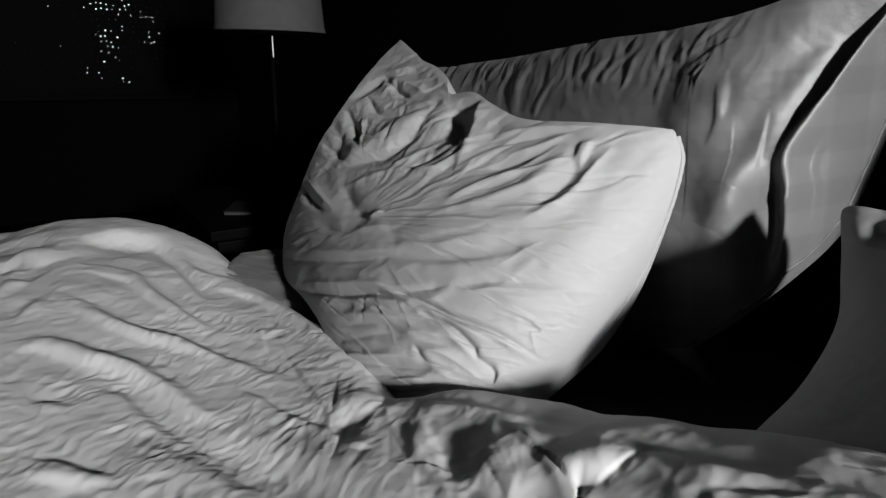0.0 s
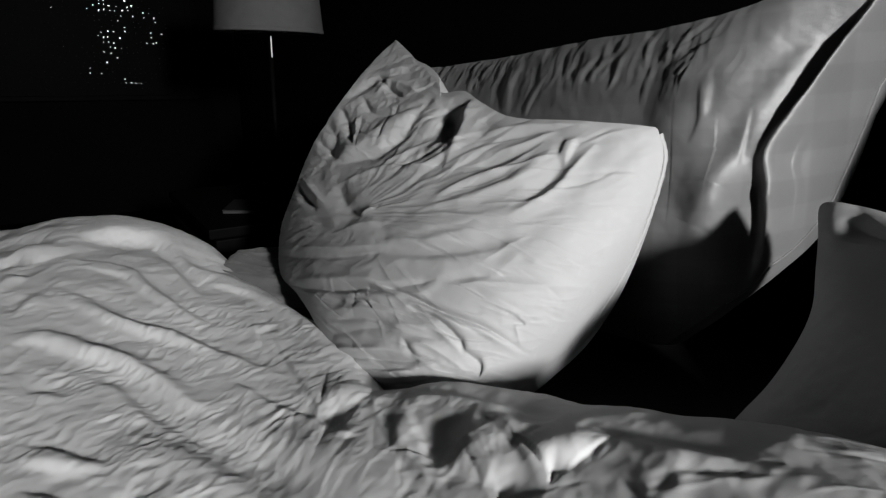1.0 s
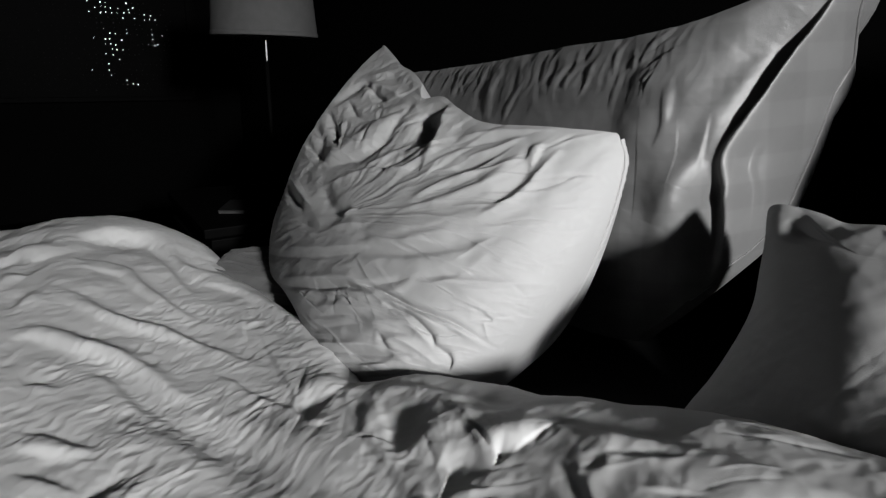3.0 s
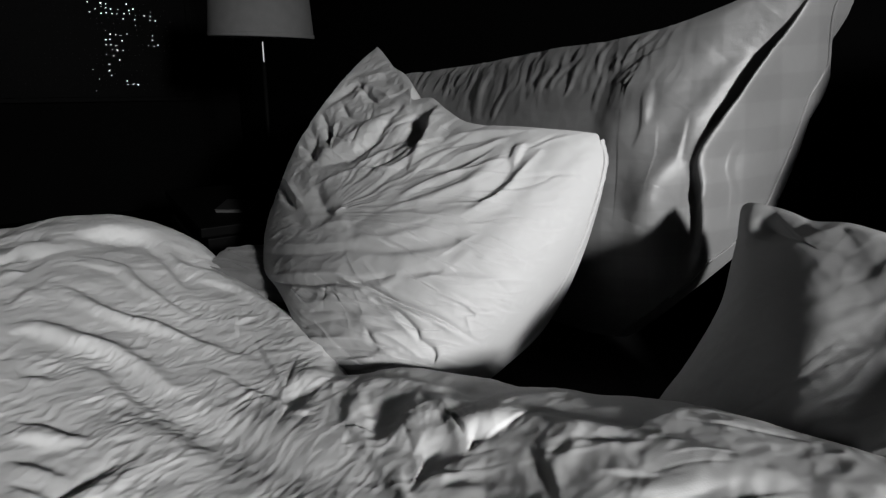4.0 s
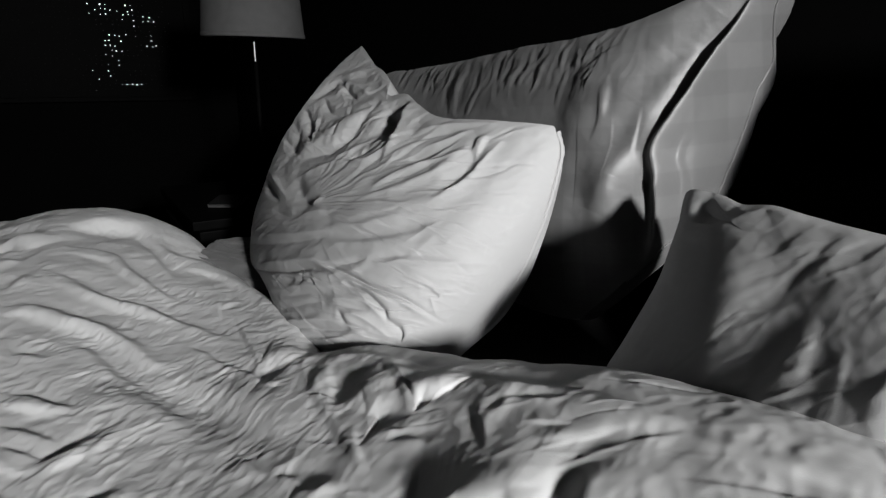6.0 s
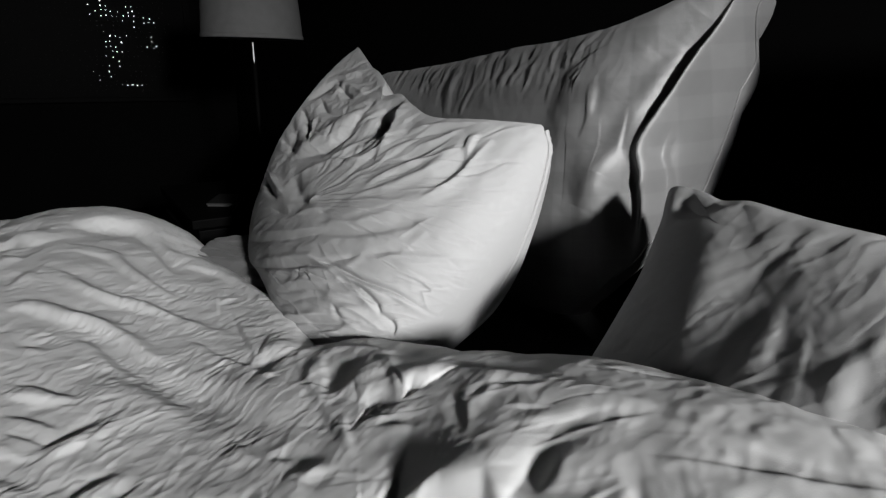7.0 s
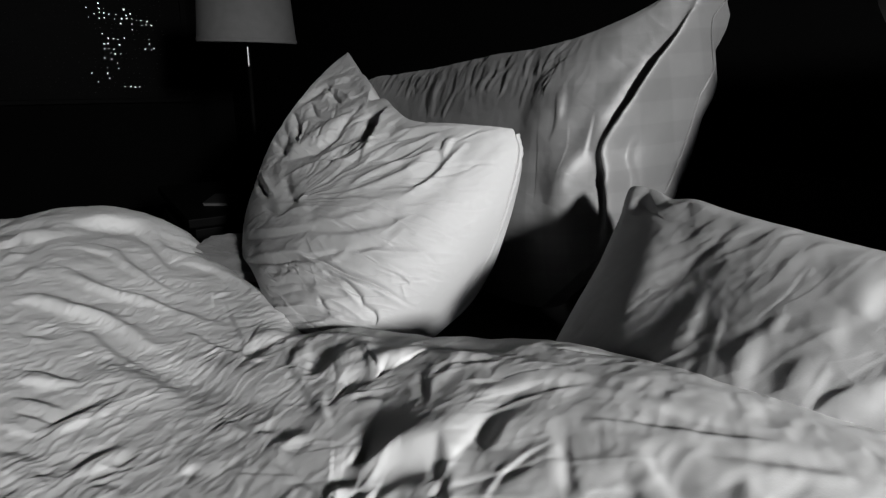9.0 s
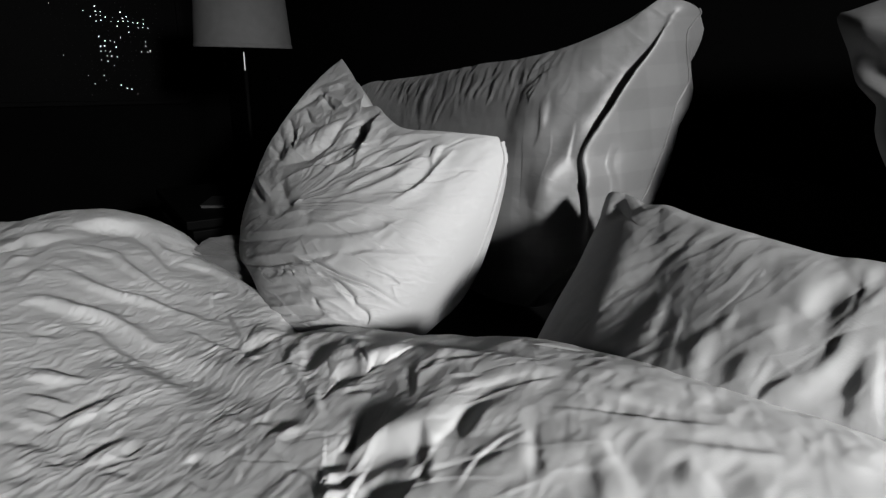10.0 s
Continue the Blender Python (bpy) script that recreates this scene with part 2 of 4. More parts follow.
# ---- structure: the room
def slab(name, c, half, mat, label, category):
    ob = part(name, box(c, half, bevel=0), mat)
    return tagged(ob, label, category, kind="structure")


slab("floor", at(-1.0, 0.85, -0.05), (2.4, 3.6, 0.05), BOARDS, "wooden floor coloured black for the dark room", "floor")
slab("ceiling", at(-1.0, 0.85, 2.65), (2.4, 3.6, 0.05), CEILING, "plain ceiling coloured black for the dark room", "ceiling")
slab("wall_head", at(1.3, 0.85, 1.3), (0.1, 3.6, 1.3), WALL, "wall behind the headboard, coloured black for the dark room", "wall")
slab("wall_foot", at(-3.3, 0.85, 1.3), (0.1, 3.5, 1.3), WALL, "wall beyond the foot of the bed, coloured black for the dark room", "wall")


def pierced_wall(name, s, lo, hi, z0, z1, label):
    """A side wall with one window opening, from lo to hi along HEAD and z0 to z1."""
    w = thing(name, at(-1, s, 0), label, "wall", kind="structure")
    a, b = -3.2, 1.2
    for c0, c1, d0, d1 in ((a, lo, 0, 2.6), (hi, b, 0, 2.6), (lo, hi, 0, z0), (lo, hi, z1, 2.6)):
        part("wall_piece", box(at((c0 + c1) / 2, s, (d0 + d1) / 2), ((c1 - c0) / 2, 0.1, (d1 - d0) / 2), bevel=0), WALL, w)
    return w


pierced_wall("wall_near", -2.65, -0.22, 0.42, 1.33, 2.08, "wall coloured black for the dark room, with a small bright window")
pierced_wall("wall_far", 4.35, -0.35, 0.85, 0.75, 2.2, "wall coloured black for the dark room, with a screened window")
part("baseboard", box(at(1.188, 2.4, 0.05), (0.012, 1.8, 0.05)), UNLIT_WOOD)
tagged(bpy.data.objects["baseboard"], "skirting board along the wall, coloured black for the dark room", "baseboard", kind="structure")

# ---- the bed
bed = thing("bed", at(0.0, 0.42, 0), "wide bed with an upholstered headboard, its frame coloured black for the dark room", "bed")
part("mattress", box(at(0.02, 0.42, 0.43), (1.0, 0.9, 0.125), bevel=0.05), SHADED_SHEET, bed, "mattress in a smooth fitted sheet, coloured near black for the shade on it")
part("bed_frame", box(at(0.02, 0.42, 0.22), (1.03, 0.93, 0.08), bevel=0.01), UNLIT_WOOD, bed)
part("headboard", box(at(1.1, 0.42, 0.46), (0.035, 0.95, 0.42), bevel=0.02), UPHOLSTERY, bed, "low upholstered headboard, coloured black for the dark room")
for h in (-0.9, 0.95):
    for s in (-0.42, 1.26):
        part("leg", box(at(h, s, 0.07), (0.035, 0.035, 0.07)), UNLIT_WOOD, bed)

# ---- front pillow
FP_FOLDS = [
    crease([(0.012, 0.188), (-0.019, 0.153), (-0.041, 0.124), (-0.081, 0.097), (-0.157, 0.083)], 0.0098, -0.0141),
    crease([(0.006, 0.193), (-0.060, 0.144), (-0.120, 0.116), (-0.149, 0.091)], 0.0185, 0.0148),
    crease([(-0.107, 0.225), (-0.089, 0.186), (-0.047, 0.172), (0.007, 0.187)], 0.0085, -0.0107),
    crease([(-0.074, 0.229), (-0.050, 0.253), (-0.018, 0.228), (-0.003, 0.208)], 0.0134, 0.0128),
    crease([(-0.072, 0.274), (-0.052, 0.231), (-0.034, 0.211)], 0.0067, -0.0097),
    crease([(-0.067, 0.281), (-0.015, 0.287)], 0.0120, 0.0096),
    crease([(-0.141, 0.231), (-0.109, 0.248), (-0.078, 0.269)], 0.0120, -0.0135),
    crease([(-0.156, 0.209), (-0.136, 0.167), (-0.121, 0.119)], 0.0101, -0.0128),
    crease([(-0.117, 0.175), (-0.119, 0.121)], 0.0054, 0.0078),
    crease([(-0.201, 0.140), (-0.178, 0.121), (-0.158, 0.099)], 0.0091, -0.0114),
    crease([(-0.242, 0.053), (-0.223, 0.028), (-0.196, 0.006)], 0.0091, -0.0147),
    crease([(-0.225, 0.060), (-0.200, 0.033), (-0.175, 0.011)], 0.0109, 0.0105),
    crease([(-0.191, 0.185), (-0.165, 0.149), (-0.166, 0.108)], 0.0114, -0.0092),
    crease([(0.066, 0.179), (0.039, 0.158), (0.024, 0.134), (-0.006, 0.113), (-0.042, 0.083)], 0.0182, -0.0175),
    crease([(0.033, 0.165), (0.033, 0.136), (0.026, 0.109)], 0.0143, -0.0149),
    crease([(0.069, 0.176), (0.056, 0.139), (0.043, 0.106), (0.018, 0.065)], 0.0112, 0.0126),
    crease([(-0.071, 0.110), (-0.030, 0.127)], 0.0068, -0.0073),
    crease([(-0.063, 0.080), (-0.028, 0.096), (0.004, 0.117)], 0.0064, 0.0069),
    crease([(-0.051, 0.069), (-0.022, 0.081), (0.015, 0.098)], 0.0053, -0.0076),
    crease([(-0.031, 0.063), (-0.004, 0.070), (0.028, 0.088)], 0.0060, 0.0064),
    crease([(-0.150, 0.046), (-0.064, 0.070), (0.007, 0.064)], 0.0074, 0.0053),
    crease([(0.005, 0.021), (0.052, 0.045), (0.104, 0.058), (0.147, 0.071)], 0.0061, 0.0066),
    crease([(-0.068, -0.018), (-0.007, 0.003), (0.061, 0.022), (0.113, 0.044), (0.143, 0.063)], 0.0097, 0.0078),
    crease([(-0.076, -0.025), (0.008, 0.013), (0.075, 0.035), (0.119, 0.061)], 0.0076, -0.0055),
    crease([(0.100, -0.000), (0.133, 0.021), (0.161, 0.048), (0.191, 0.081)], 0.0079, 0.0075),
    crease([(0.092, 0.006), (0.125, 0.028), (0.151, 0.056), (0.172, 0.080)], 0.0087, -0.0062),
    crease([(0.152, 0.056), (0.162, 0.073), (0.173, 0.091)], 0.0059, 0.0063),
    crease([(0.044, 0.037), (0.092, 0.059), (0.136, 0.088)], 0.0061, 0.0055),
    crease([(0.048, 0.061), (0.094, 0.070), (0.141, 0.094)], 0.0092, -0.0074),
    crease([(0.066, 0.092), (0.125, 0.104), (0.173, 0.110)], 0.0093, -0.0075),
    crease([(0.076, 0.111), (0.127, 0.116), (0.185, 0.112)], 0.0071, 0.0057),
    crease([(0.083, 0.079), (0.122, 0.092), (0.154, 0.105)], 0.0054, 0.0048),
    crease([(-0.077, -0.046), (-0.010, -0.024), (0.069, -0.011), (0.132, 0.010)], 0.0134, 0.0064),
    crease([(-0.085, -0.058), (0.002, -0.039), (0.097, -0.031)], 0.0134, -0.0054),
    crease([(0.010, -0.095), (0.061, -0.088), (0.125, -0.092), (0.183, -0.097)], 0.0070, 0.0050),
    crease([(0.004, -0.088), (0.061, -0.080), (0.125, -0.082)], 0.0069, -0.0033),
    crease([(-0.072, -0.108), (-0.043, -0.100), (-0.009, -0.090)], 0.0045, -0.0049),
    crease([(-0.257, -0.141), (-0.196, -0.131), (-0.145, -0.121), (-0.102, -0.110), (-0.061, -0.114)], 0.0052, -0.0123),
    crease([(-0.221, -0.123), (-0.155, -0.112), (-0.102, -0.101), (-0.071, -0.103)], 0.0103, 0.0066),
    crease([(-0.079, -0.104), (-0.043, -0.111), (-0.004, -0.126), (0.046, -0.142), (0.105, -0.179)], 0.0043, -0.0093),
    crease([(-0.037, -0.120), (0.008, -0.137), (0.052, -0.154), (0.092, -0.177)], 0.0085, 0.0061),
    crease([(-0.062, -0.152), (-0.032, -0.151), (-0.006, -0.153), (0.015, -0.170)], 0.0100, 0.0096),
    crease([(-0.041, -0.128), (-0.005, -0.138), (0.017, -0.159), (0.021, -0.174)], 0.0049, -0.0080),
    crease([(-0.036, -0.172), (-0.019, -0.172), (0.007, -0.186), (0.027, -0.201)], 0.0071, 0.0069),
    crease([(-0.049, -0.168), (-0.036, -0.185), (-0.006, -0.191)], 0.0044, -0.0063),
    crease([(0.023, -0.172), (0.041, -0.188), (0.043, -0.209)], 0.0049, -0.0080),
    crease([(-0.153, -0.186), (-0.088, -0.160), (-0.056, -0.161)], 0.0070, -0.0050),
    crease([(-0.159, -0.156), (-0.111, -0.141), (-0.058, -0.137)], 0.0081, 0.0045),
    crease([(-0.154, -0.166), (-0.103, -0.151), (-0.073, -0.149)], 0.0056, -0.0050),
    crease([(-0.149, -0.215), (-0.089, -0.200), (-0.033, -0.193)], 0.0046, -0.0075),
    crease([(-0.144, -0.204), (-0.088, -0.190), (-0.046, -0.182)], 0.0070, 0.0063),
    crease([(-0.116, -0.235), (-0.060, -0.226), (-0.013, -0.210)], 0.0045, -0.0065),
    crease([(-0.112, -0.223), (-0.060, -0.212), (-0.013, -0.198)], 0.0060, 0.0054),
    crease([(0.085, -0.140), (0.094, -0.167)], 0.0035, 0.0038),
    crease([(0.072, -0.137), (0.128, -0.133)], 0.0035, -0.0031),
    crease([(-0.290, -0.095), (-0.177, -0.079), (-0.078, -0.062)], 0.0086, -0.0078),
    crease([(-0.256, -0.071), (-0.156, -0.063), (-0.077, -0.051)], 0.0093, 0.0052),
    crease([(-0.150, 0.046), (-0.137, 0.011), (-0.105, -0.009)], 0.0154, -0.0123),
    crease([(-0.110, -0.007), (-0.084, 0.005)], 0.0045, 0.0064),
    crease([(0.051, -0.062), (0.083, -0.041), (0.103, -0.031)], 0.0042, 0.0023),
    crease([(0.152, -0.067), (0.195, -0.047), (0.227, -0.035)], 0.0071, 0.0034),
    crease([(-0.157, -0.040), (-0.110, -0.023), (-0.076, -0.018)], 0.0071, 0.0051),
    crease([(-0.204, -0.019), (-0.158, -0.031), (-0.119, -0.030)], 0.0077, -0.0055),
]
FP_TILTS = [
    slope([(0.185, 0.077), (0.153, 0.033), (0.119, 0.007), (0.084, -0.008)], 0.0066, -0.76),
    slope([(0.174, 0.055), (0.14, 0.024), (0.107, 0.006)], 0.0065, 0.8),
    slope([(0.146, 0.071), (0.114, 0.046), (0.074, 0.027), (0.021, 0.013), (-0.037, -0.008)], 0.006, -0.71),
    slope([(0.143, 0.078), (0.11, 0.058), (0.069, 0.037), (0.016, 0.022)], 0.0073, 0.71),
    slope([(0.072, 0.052), (0.044, 0.036), (0.008, 0.019)], 0.0038, -0.71),
    slope([(0.173, 0.091), (0.154, 0.061)], 0.0041, -0.88),
    slope([(0.163, 0.092), (0.148, 0.067)], 0.0041, 0.87),
    slope([(0.039, -0.092), (0.073, -0.098), (0.122, -0.099)], 0.0048, -0.71),
    slope([(0.042, -0.087), (0.076, -0.092), (0.118, -0.093)], 0.006, -0.71),
    slope([(-0.079, -0.099), (-0.037, -0.112), (0.014, -0.132), (0.059, -0.157), (0.105, -0.178)], 0.0051, 0.71),
    slope([(-0.03, -0.12), (0.014, -0.139), (0.059, -0.164)], 0.0064, -0.71),
    slope([(-0.234, -0.14), (-0.155, -0.125), (-0.087, -0.115), (-0.061, -0.115)], 0.0067, -0.71),
    slope([(-0.221, -0.123), (-0.136, -0.11), (-0.071, -0.103)], 0.0074, 0.71),
    slope([(-0.056, -0.159), (-0.025, -0.163), (0.007, -0.167)], 0.0114, -0.71),
    slope([(-0.036, -0.177), (-0.013, -0.187), (0.013, -0.189)], 0.0079, -0.71),
    slope([(-0.045, -0.151), (-0.005, -0.146), (0.02, -0.164), (0.033, -0.185)], 0.0076, 0.71),
    slope([(-0.049, -0.173), (-0.033, -0.191), (-0.006, -0.201)], 0.0068, 0.71),
    slope([(0.036, -0.177), (0.044, -0.196), (0.035, -0.215)], 0.0097, 0.71),
    slope([(-0.153, -0.217), (-0.132, -0.22), (-0.12, -0.235)], 0.0112, 0.71),
    slope([(-0.149, -0.209), (-0.115, -0.198)], 0.0064, 0.71),
    slope([(-0.12, -0.243), (-0.074, -0.216), (-0.033, -0.198)], 0.0061, -0.71),
    slope([(-0.111, -0.202), (-0.06, -0.181)], 0.006, 0.71),
    slope([(-0.069, -0.049), (0.002, -0.045), (0.079, -0.028)], 0.013, 0.71),
    slope([(-0.085, -0.044), (-0.011, -0.035), (0.067, -0.023)], 0.008, -0.71),
    slope([(-0.078, -0.067), (0.0, -0.06), (0.064, -0.048)], 0.0077, -0.71),
]
FP_FOLDS = [(line, width, 0.65 * height, skew) for line, width, height, skew in FP_FOLDS]
FP_FOLDS += pleats(31, 150, -0.25, 0.2, -0.12, 0.12, lambda x, y: math.atan2(y + 0.007, x + 0.125), 0.08, 0.0026, 0.35)
FP_FOLDS += pleats(32, 60, -0.24, 0.03, 0.05, 0.3, lambda x, y: 0.5 + 6 * x, 0.06, 0.0028, 0.3)
FP_FOLDS += pleats(33, 90, -0.2, 0.14, -0.24, -0.1, lambda x, y: -0.3, 0.055, 0.0028, 0.5)
front = thing("pillow", (0.0, 0.85, 0.56), "crumpled white cotton pillow with a dented top, standing on its edge", "pillow", "pillows on the bed")


def fan(x, y):
    """Fine creases that spread from the pinched place of the case."""
    dx, dy = x + 0.125, y + 0.007
    r, a = np.hypot(dx, dy), np.arctan2(dy, dx)
    fade = np.clip((a + 0.55) / 0.4, 0, 1) * np.clip((1.2 - a) / 0.5, 0, 1) * np.clip((r - 0.03) / 0.05, 0, 1) * np.clip((0.45 - r) / 0.28, 0.35, 1)
    return fade * (0.004 * wrinkles(r, a * 0.12, 0.024, 25, 6.0, 0.0) + 0.0013 * wrinkles(r, a * 0.12, 0.012, 27, 6.0, 0.06))


FP_RIM = [(-0.032, 0.399), (-0.008, 0.338), (0.002, 0.308), (0.022, 0.278), (0.034, 0.24), (0.031, 0.205), (0.062, 0.199), (0.082, 0.167), (0.112, 0.135), (0.183, 0.118), (0.249, 0.106), (0.261, 0.103), (0.264, 0.092), (0.268, 0.067), (0.256, 0.009), (0.241, -0.047), (0.222, -0.105), (0.186, -0.168), (0.14, -0.21), (0.093, -0.245), (0.017, -0.255), (-0.066, -0.26), (-0.128, -0.255), (-0.163, -0.219), (-0.184, -0.181), (-0.226, -0.149), (-0.284, -0.125), (-0.293, -0.047), (-0.255, 0.043), (-0.213, 0.136), (-0.156, 0.225), (-0.085, 0.33), (-0.042, 0.388)]
rim = pillow(
    front, (0, 0.83, 0.80), (0.125, -0.96, 0.24), (-0.45, -0.62, 0.64),
    (0.0616, 1.1046, -0.9128, -1.7898, 1.9739, -1.6303, -1.0092, 11.4041, -7.1881, 2.0507, -7.2628, -0.4646, 3.9726, -2.3588, -3.2763), 4,
    FP_RIM, (0.0, -0.01), FP_FOLDS, FP_TILTS,
    lambda x, y: fan(x, y) + 0.0016 * wrinkles(x, y, 0.035, 11, 3.0, 0.35) + 0.0008 * rough(x, y, 0.04, 3) + 0.0016 * wrinkles(x, y, 0.025, 15, 2.2, 0.5) * np.clip((0.02 - x) / 0.15, 0, 1) + 0.002 * wrinkles(x, y, 0.022, 21, 1.6, 0.7) * np.clip((y - x * 0.4 - 0.06) / 0.12, 0, 1),
    COTTON, 0.16, round_edge=0.004)

k = np.argmax(rim @ np.array((0.6, -0.3, 0.75)))
band = rim[[(k + i) % len(rim) for i in range(2, 120)]]
wave = 0.0016 * np.sin(np.arange(len(band)) * 0.55) + 0.0012 * np.sin(np.arange(len(band)) * 1.3)
ribbon(band - np.array((-0.45, -0.62, 0.64)) * 0.006, np.array((0.55, 0.83, 0.0)) * (0.009 + wave)[:, None], 0.003, "hem", COTTON, front, "stitched hem at the open end of the case")

# ---- back pillow
BP_FOLDS = [
    crease([(0.247, 0.163), (0.198, 0.070), (0.147, -0.007), (0.121, -0.070), (0.105, -0.114), (0.085, -0.165)], 0.0344, 0.03),
    crease([(0.207, 0.139), (0.160, 0.069), (0.127, 0.014), (0.100, -0.052), (0.090, -0.106)], 0.0265, -0.017),
    crease([(0.251, 0.167), (0.217, 0.096), (0.189, 0.032), (0.164, -0.015), (0.144, -0.067), (0.138, -0.130), (0.144, -0.233)], 0.03, -0.036),
    crease([(0.271, 0.167), (0.254, 0.097), (0.228, 0.047), (0.189, -0.007), (0.157, -0.058), (0.164, -0.102), (0.172, -0.147), (0.184, -0.233)], 0.0205, 0.03),
]
BP_TILTS = [
    slope([(0.268, 0.165), (0.232, 0.096), (0.203, 0.032), (0.172, -0.015), (0.15, -0.067), (0.148, -0.13)], 0.018, 1.15),
    slope([(0.079, 0.108), (0.027, 0.019), (0.001, -0.114)], 0.0438, 0.39),
    slope([(0.199, -0.032), (0.186, -0.068), (0.197, -0.104), (0.204, -0.164), (0.222, -0.215)], 0.0033, 0.71),
    slope([(0.206, -0.039), (0.193, -0.069), (0.207, -0.107), (0.219, -0.173)], 0.0042, -0.71),
    slope([(0.128, -0.0), (0.124, -0.046), (0.121, -0.078)], 0.0035, -0.78),
    slope([(0.072, 0.027), (0.071, -0.021), (0.062, -0.055)], 0.0054, 0.64),
    slope([(0.083, 0.045), (0.082, 0.009), (0.079, -0.02)], 0.006, -0.91),
    slope([(0.083, 0.102), (0.05, 0.08), (0.029, 0.056)], 0.0057, -0.71),
    slope([(0.092, 0.092), (0.064, 0.074), (0.036, 0.051)], 0.004, 0.71),
    slope([(-0.181, 0.074), (-0.206, 0.03), (-0.209, -0.029)], 0.0066, -0.71),
    slope([(-0.199, 0.073), (-0.225, 0.03), (-0.226, -0.024)], 0.0069, 0.47),
    slope([(-0.058, 0.076), (-0.081, 0.046), (-0.089, 0.011)], 0.0039, -0.71),
    slope([(-0.067, 0.074), (-0.091, 0.046), (-0.099, 0.011)], 0.004, 0.47),
    slope([(-0.035, 0.074), (-0.061, 0.052), (-0.069, 0.027)], 0.0038, -0.71),
    slope([(-0.045, 0.075), (-0.07, 0.054), (-0.077, 0.027)], 0.0039, 0.48),
    slope([(-0.287, 0.055), (-0.317, 0.012)], 0.0066, -0.71),
    slope([(-0.305, 0.059), (-0.333, 0.019)], 0.0068, 0.37),
    slope([(-0.139, 0.048), (-0.164, -0.001), (-0.173, -0.031)], 0.0034, -0.73),
    slope([(-0.148, 0.049), (-0.173, 0.001), (-0.182, -0.03)], 0.0035, 0.41),
    slope([(-0.116, 0.059), (-0.122, 0.009)], 0.0041, -0.4),
    slope([(-0.107, 0.058), (-0.113, 0.009)], 0.004, 0.26),
    slope([(-0.014, 0.085), (-0.034, 0.052)], 0.0035, -0.46),
    slope([(-0.022, 0.086), (-0.042, 0.056)], 0.0036, 0.31),
    slope([(-0.243, 0.033), (-0.25, -0.016)], 0.0057, -0.34),
    slope([(0.016, 0.066), (0.0, 0.035), (-0.005, -0.005)], 0.0031, 0.34),
    slope([(0.023, 0.062), (0.008, 0.035), (0.002, -0.005)], 0.0039, -0.37),
]
BP_FOLDS += pleats(41, 70, -0.42, 0.05, 0.02, 0.1, lambda x, y: 1.1, 0.05, 0.004, 0.5)
sham = thing("pillow", (0.4, 1.0, 0.56), "large banded sateen pillow with a flanged edge against the headboard", "pillow", "pillows on the bed")
BP_RIM = [(-0.489, 0.066), (-0.376, 0.081), (-0.22, 0.09), (-0.069, 0.105), (0, 0.108), (0.081, 0.12), (0.145, 0.141), (0.187, 0.16), (0.223, 0.182), (0.238, 0.192), (0.272, 0.191), (0.301, 0.179), (0.294, 0.163), (0.288, 0.148), (0.291, 0.125), (0.299, 0.1), (0.307, 0.075), (0.299, 0.05), (0.291, 0.029), (0.286, -0.015), (0.278, -0.054), (0.267, -0.092), (0.255, -0.128), (0.225, -0.165), (0.18, -0.21), (0.135, -0.26), (0.09, -0.32), (0.05, -0.36), (-0.1, -0.37), (-0.3, -0.36), (-0.48, -0.33), (-0.56, -0.2), (-0.56, -0.02)]
sham_rim = pillow(
    sham, (0.31, 0.91, 0.96), (-0.17, -0.97, 0.07), (-0.73, -0.52, 0.45),
    (0.0538, 0.8919, -0.4786, -1.97, 1.6307, -0.7609, -2.9845, 2.4827, 3.8673, 1.7272), 3,
    BP_RIM, (-0.05, -0.1), BP_FOLDS, BP_TILTS,
    lambda x, y: 0.0012 * rough(x, y, 0.05, 33) + 0.003 * wrinkles(x, y, 0.02, 41, 5.0, 1.25) * np.clip((y - 0.0) / 0.06, 0, 1) * np.clip((0.15 - x) / 0.1, 0, 1),
    SATEEN, 0.18, round_edge=0.006)

k = np.argmax(sham_rim @ np.array((0.55, 0.0, 0.85)))
band = sham_rim[[(k + i) % len(sham_rim) for i in range(0, 190)]]
width = np.interp(np.arange(190), [0, 12, 45, 80, 189], [0.001, 0.003, 0.006, 0.003, 0.002]) + 0.001 * np.sin(np.arange(190) * 0.4)
ribbon(band + np.array((0.5, 0.5, -0.3)) * 0.003, np.array((0.75, 0.5, -0.15)) * width[:, None], 0.003, "flange", SATEEN, sham, "flat flanged border of the case")

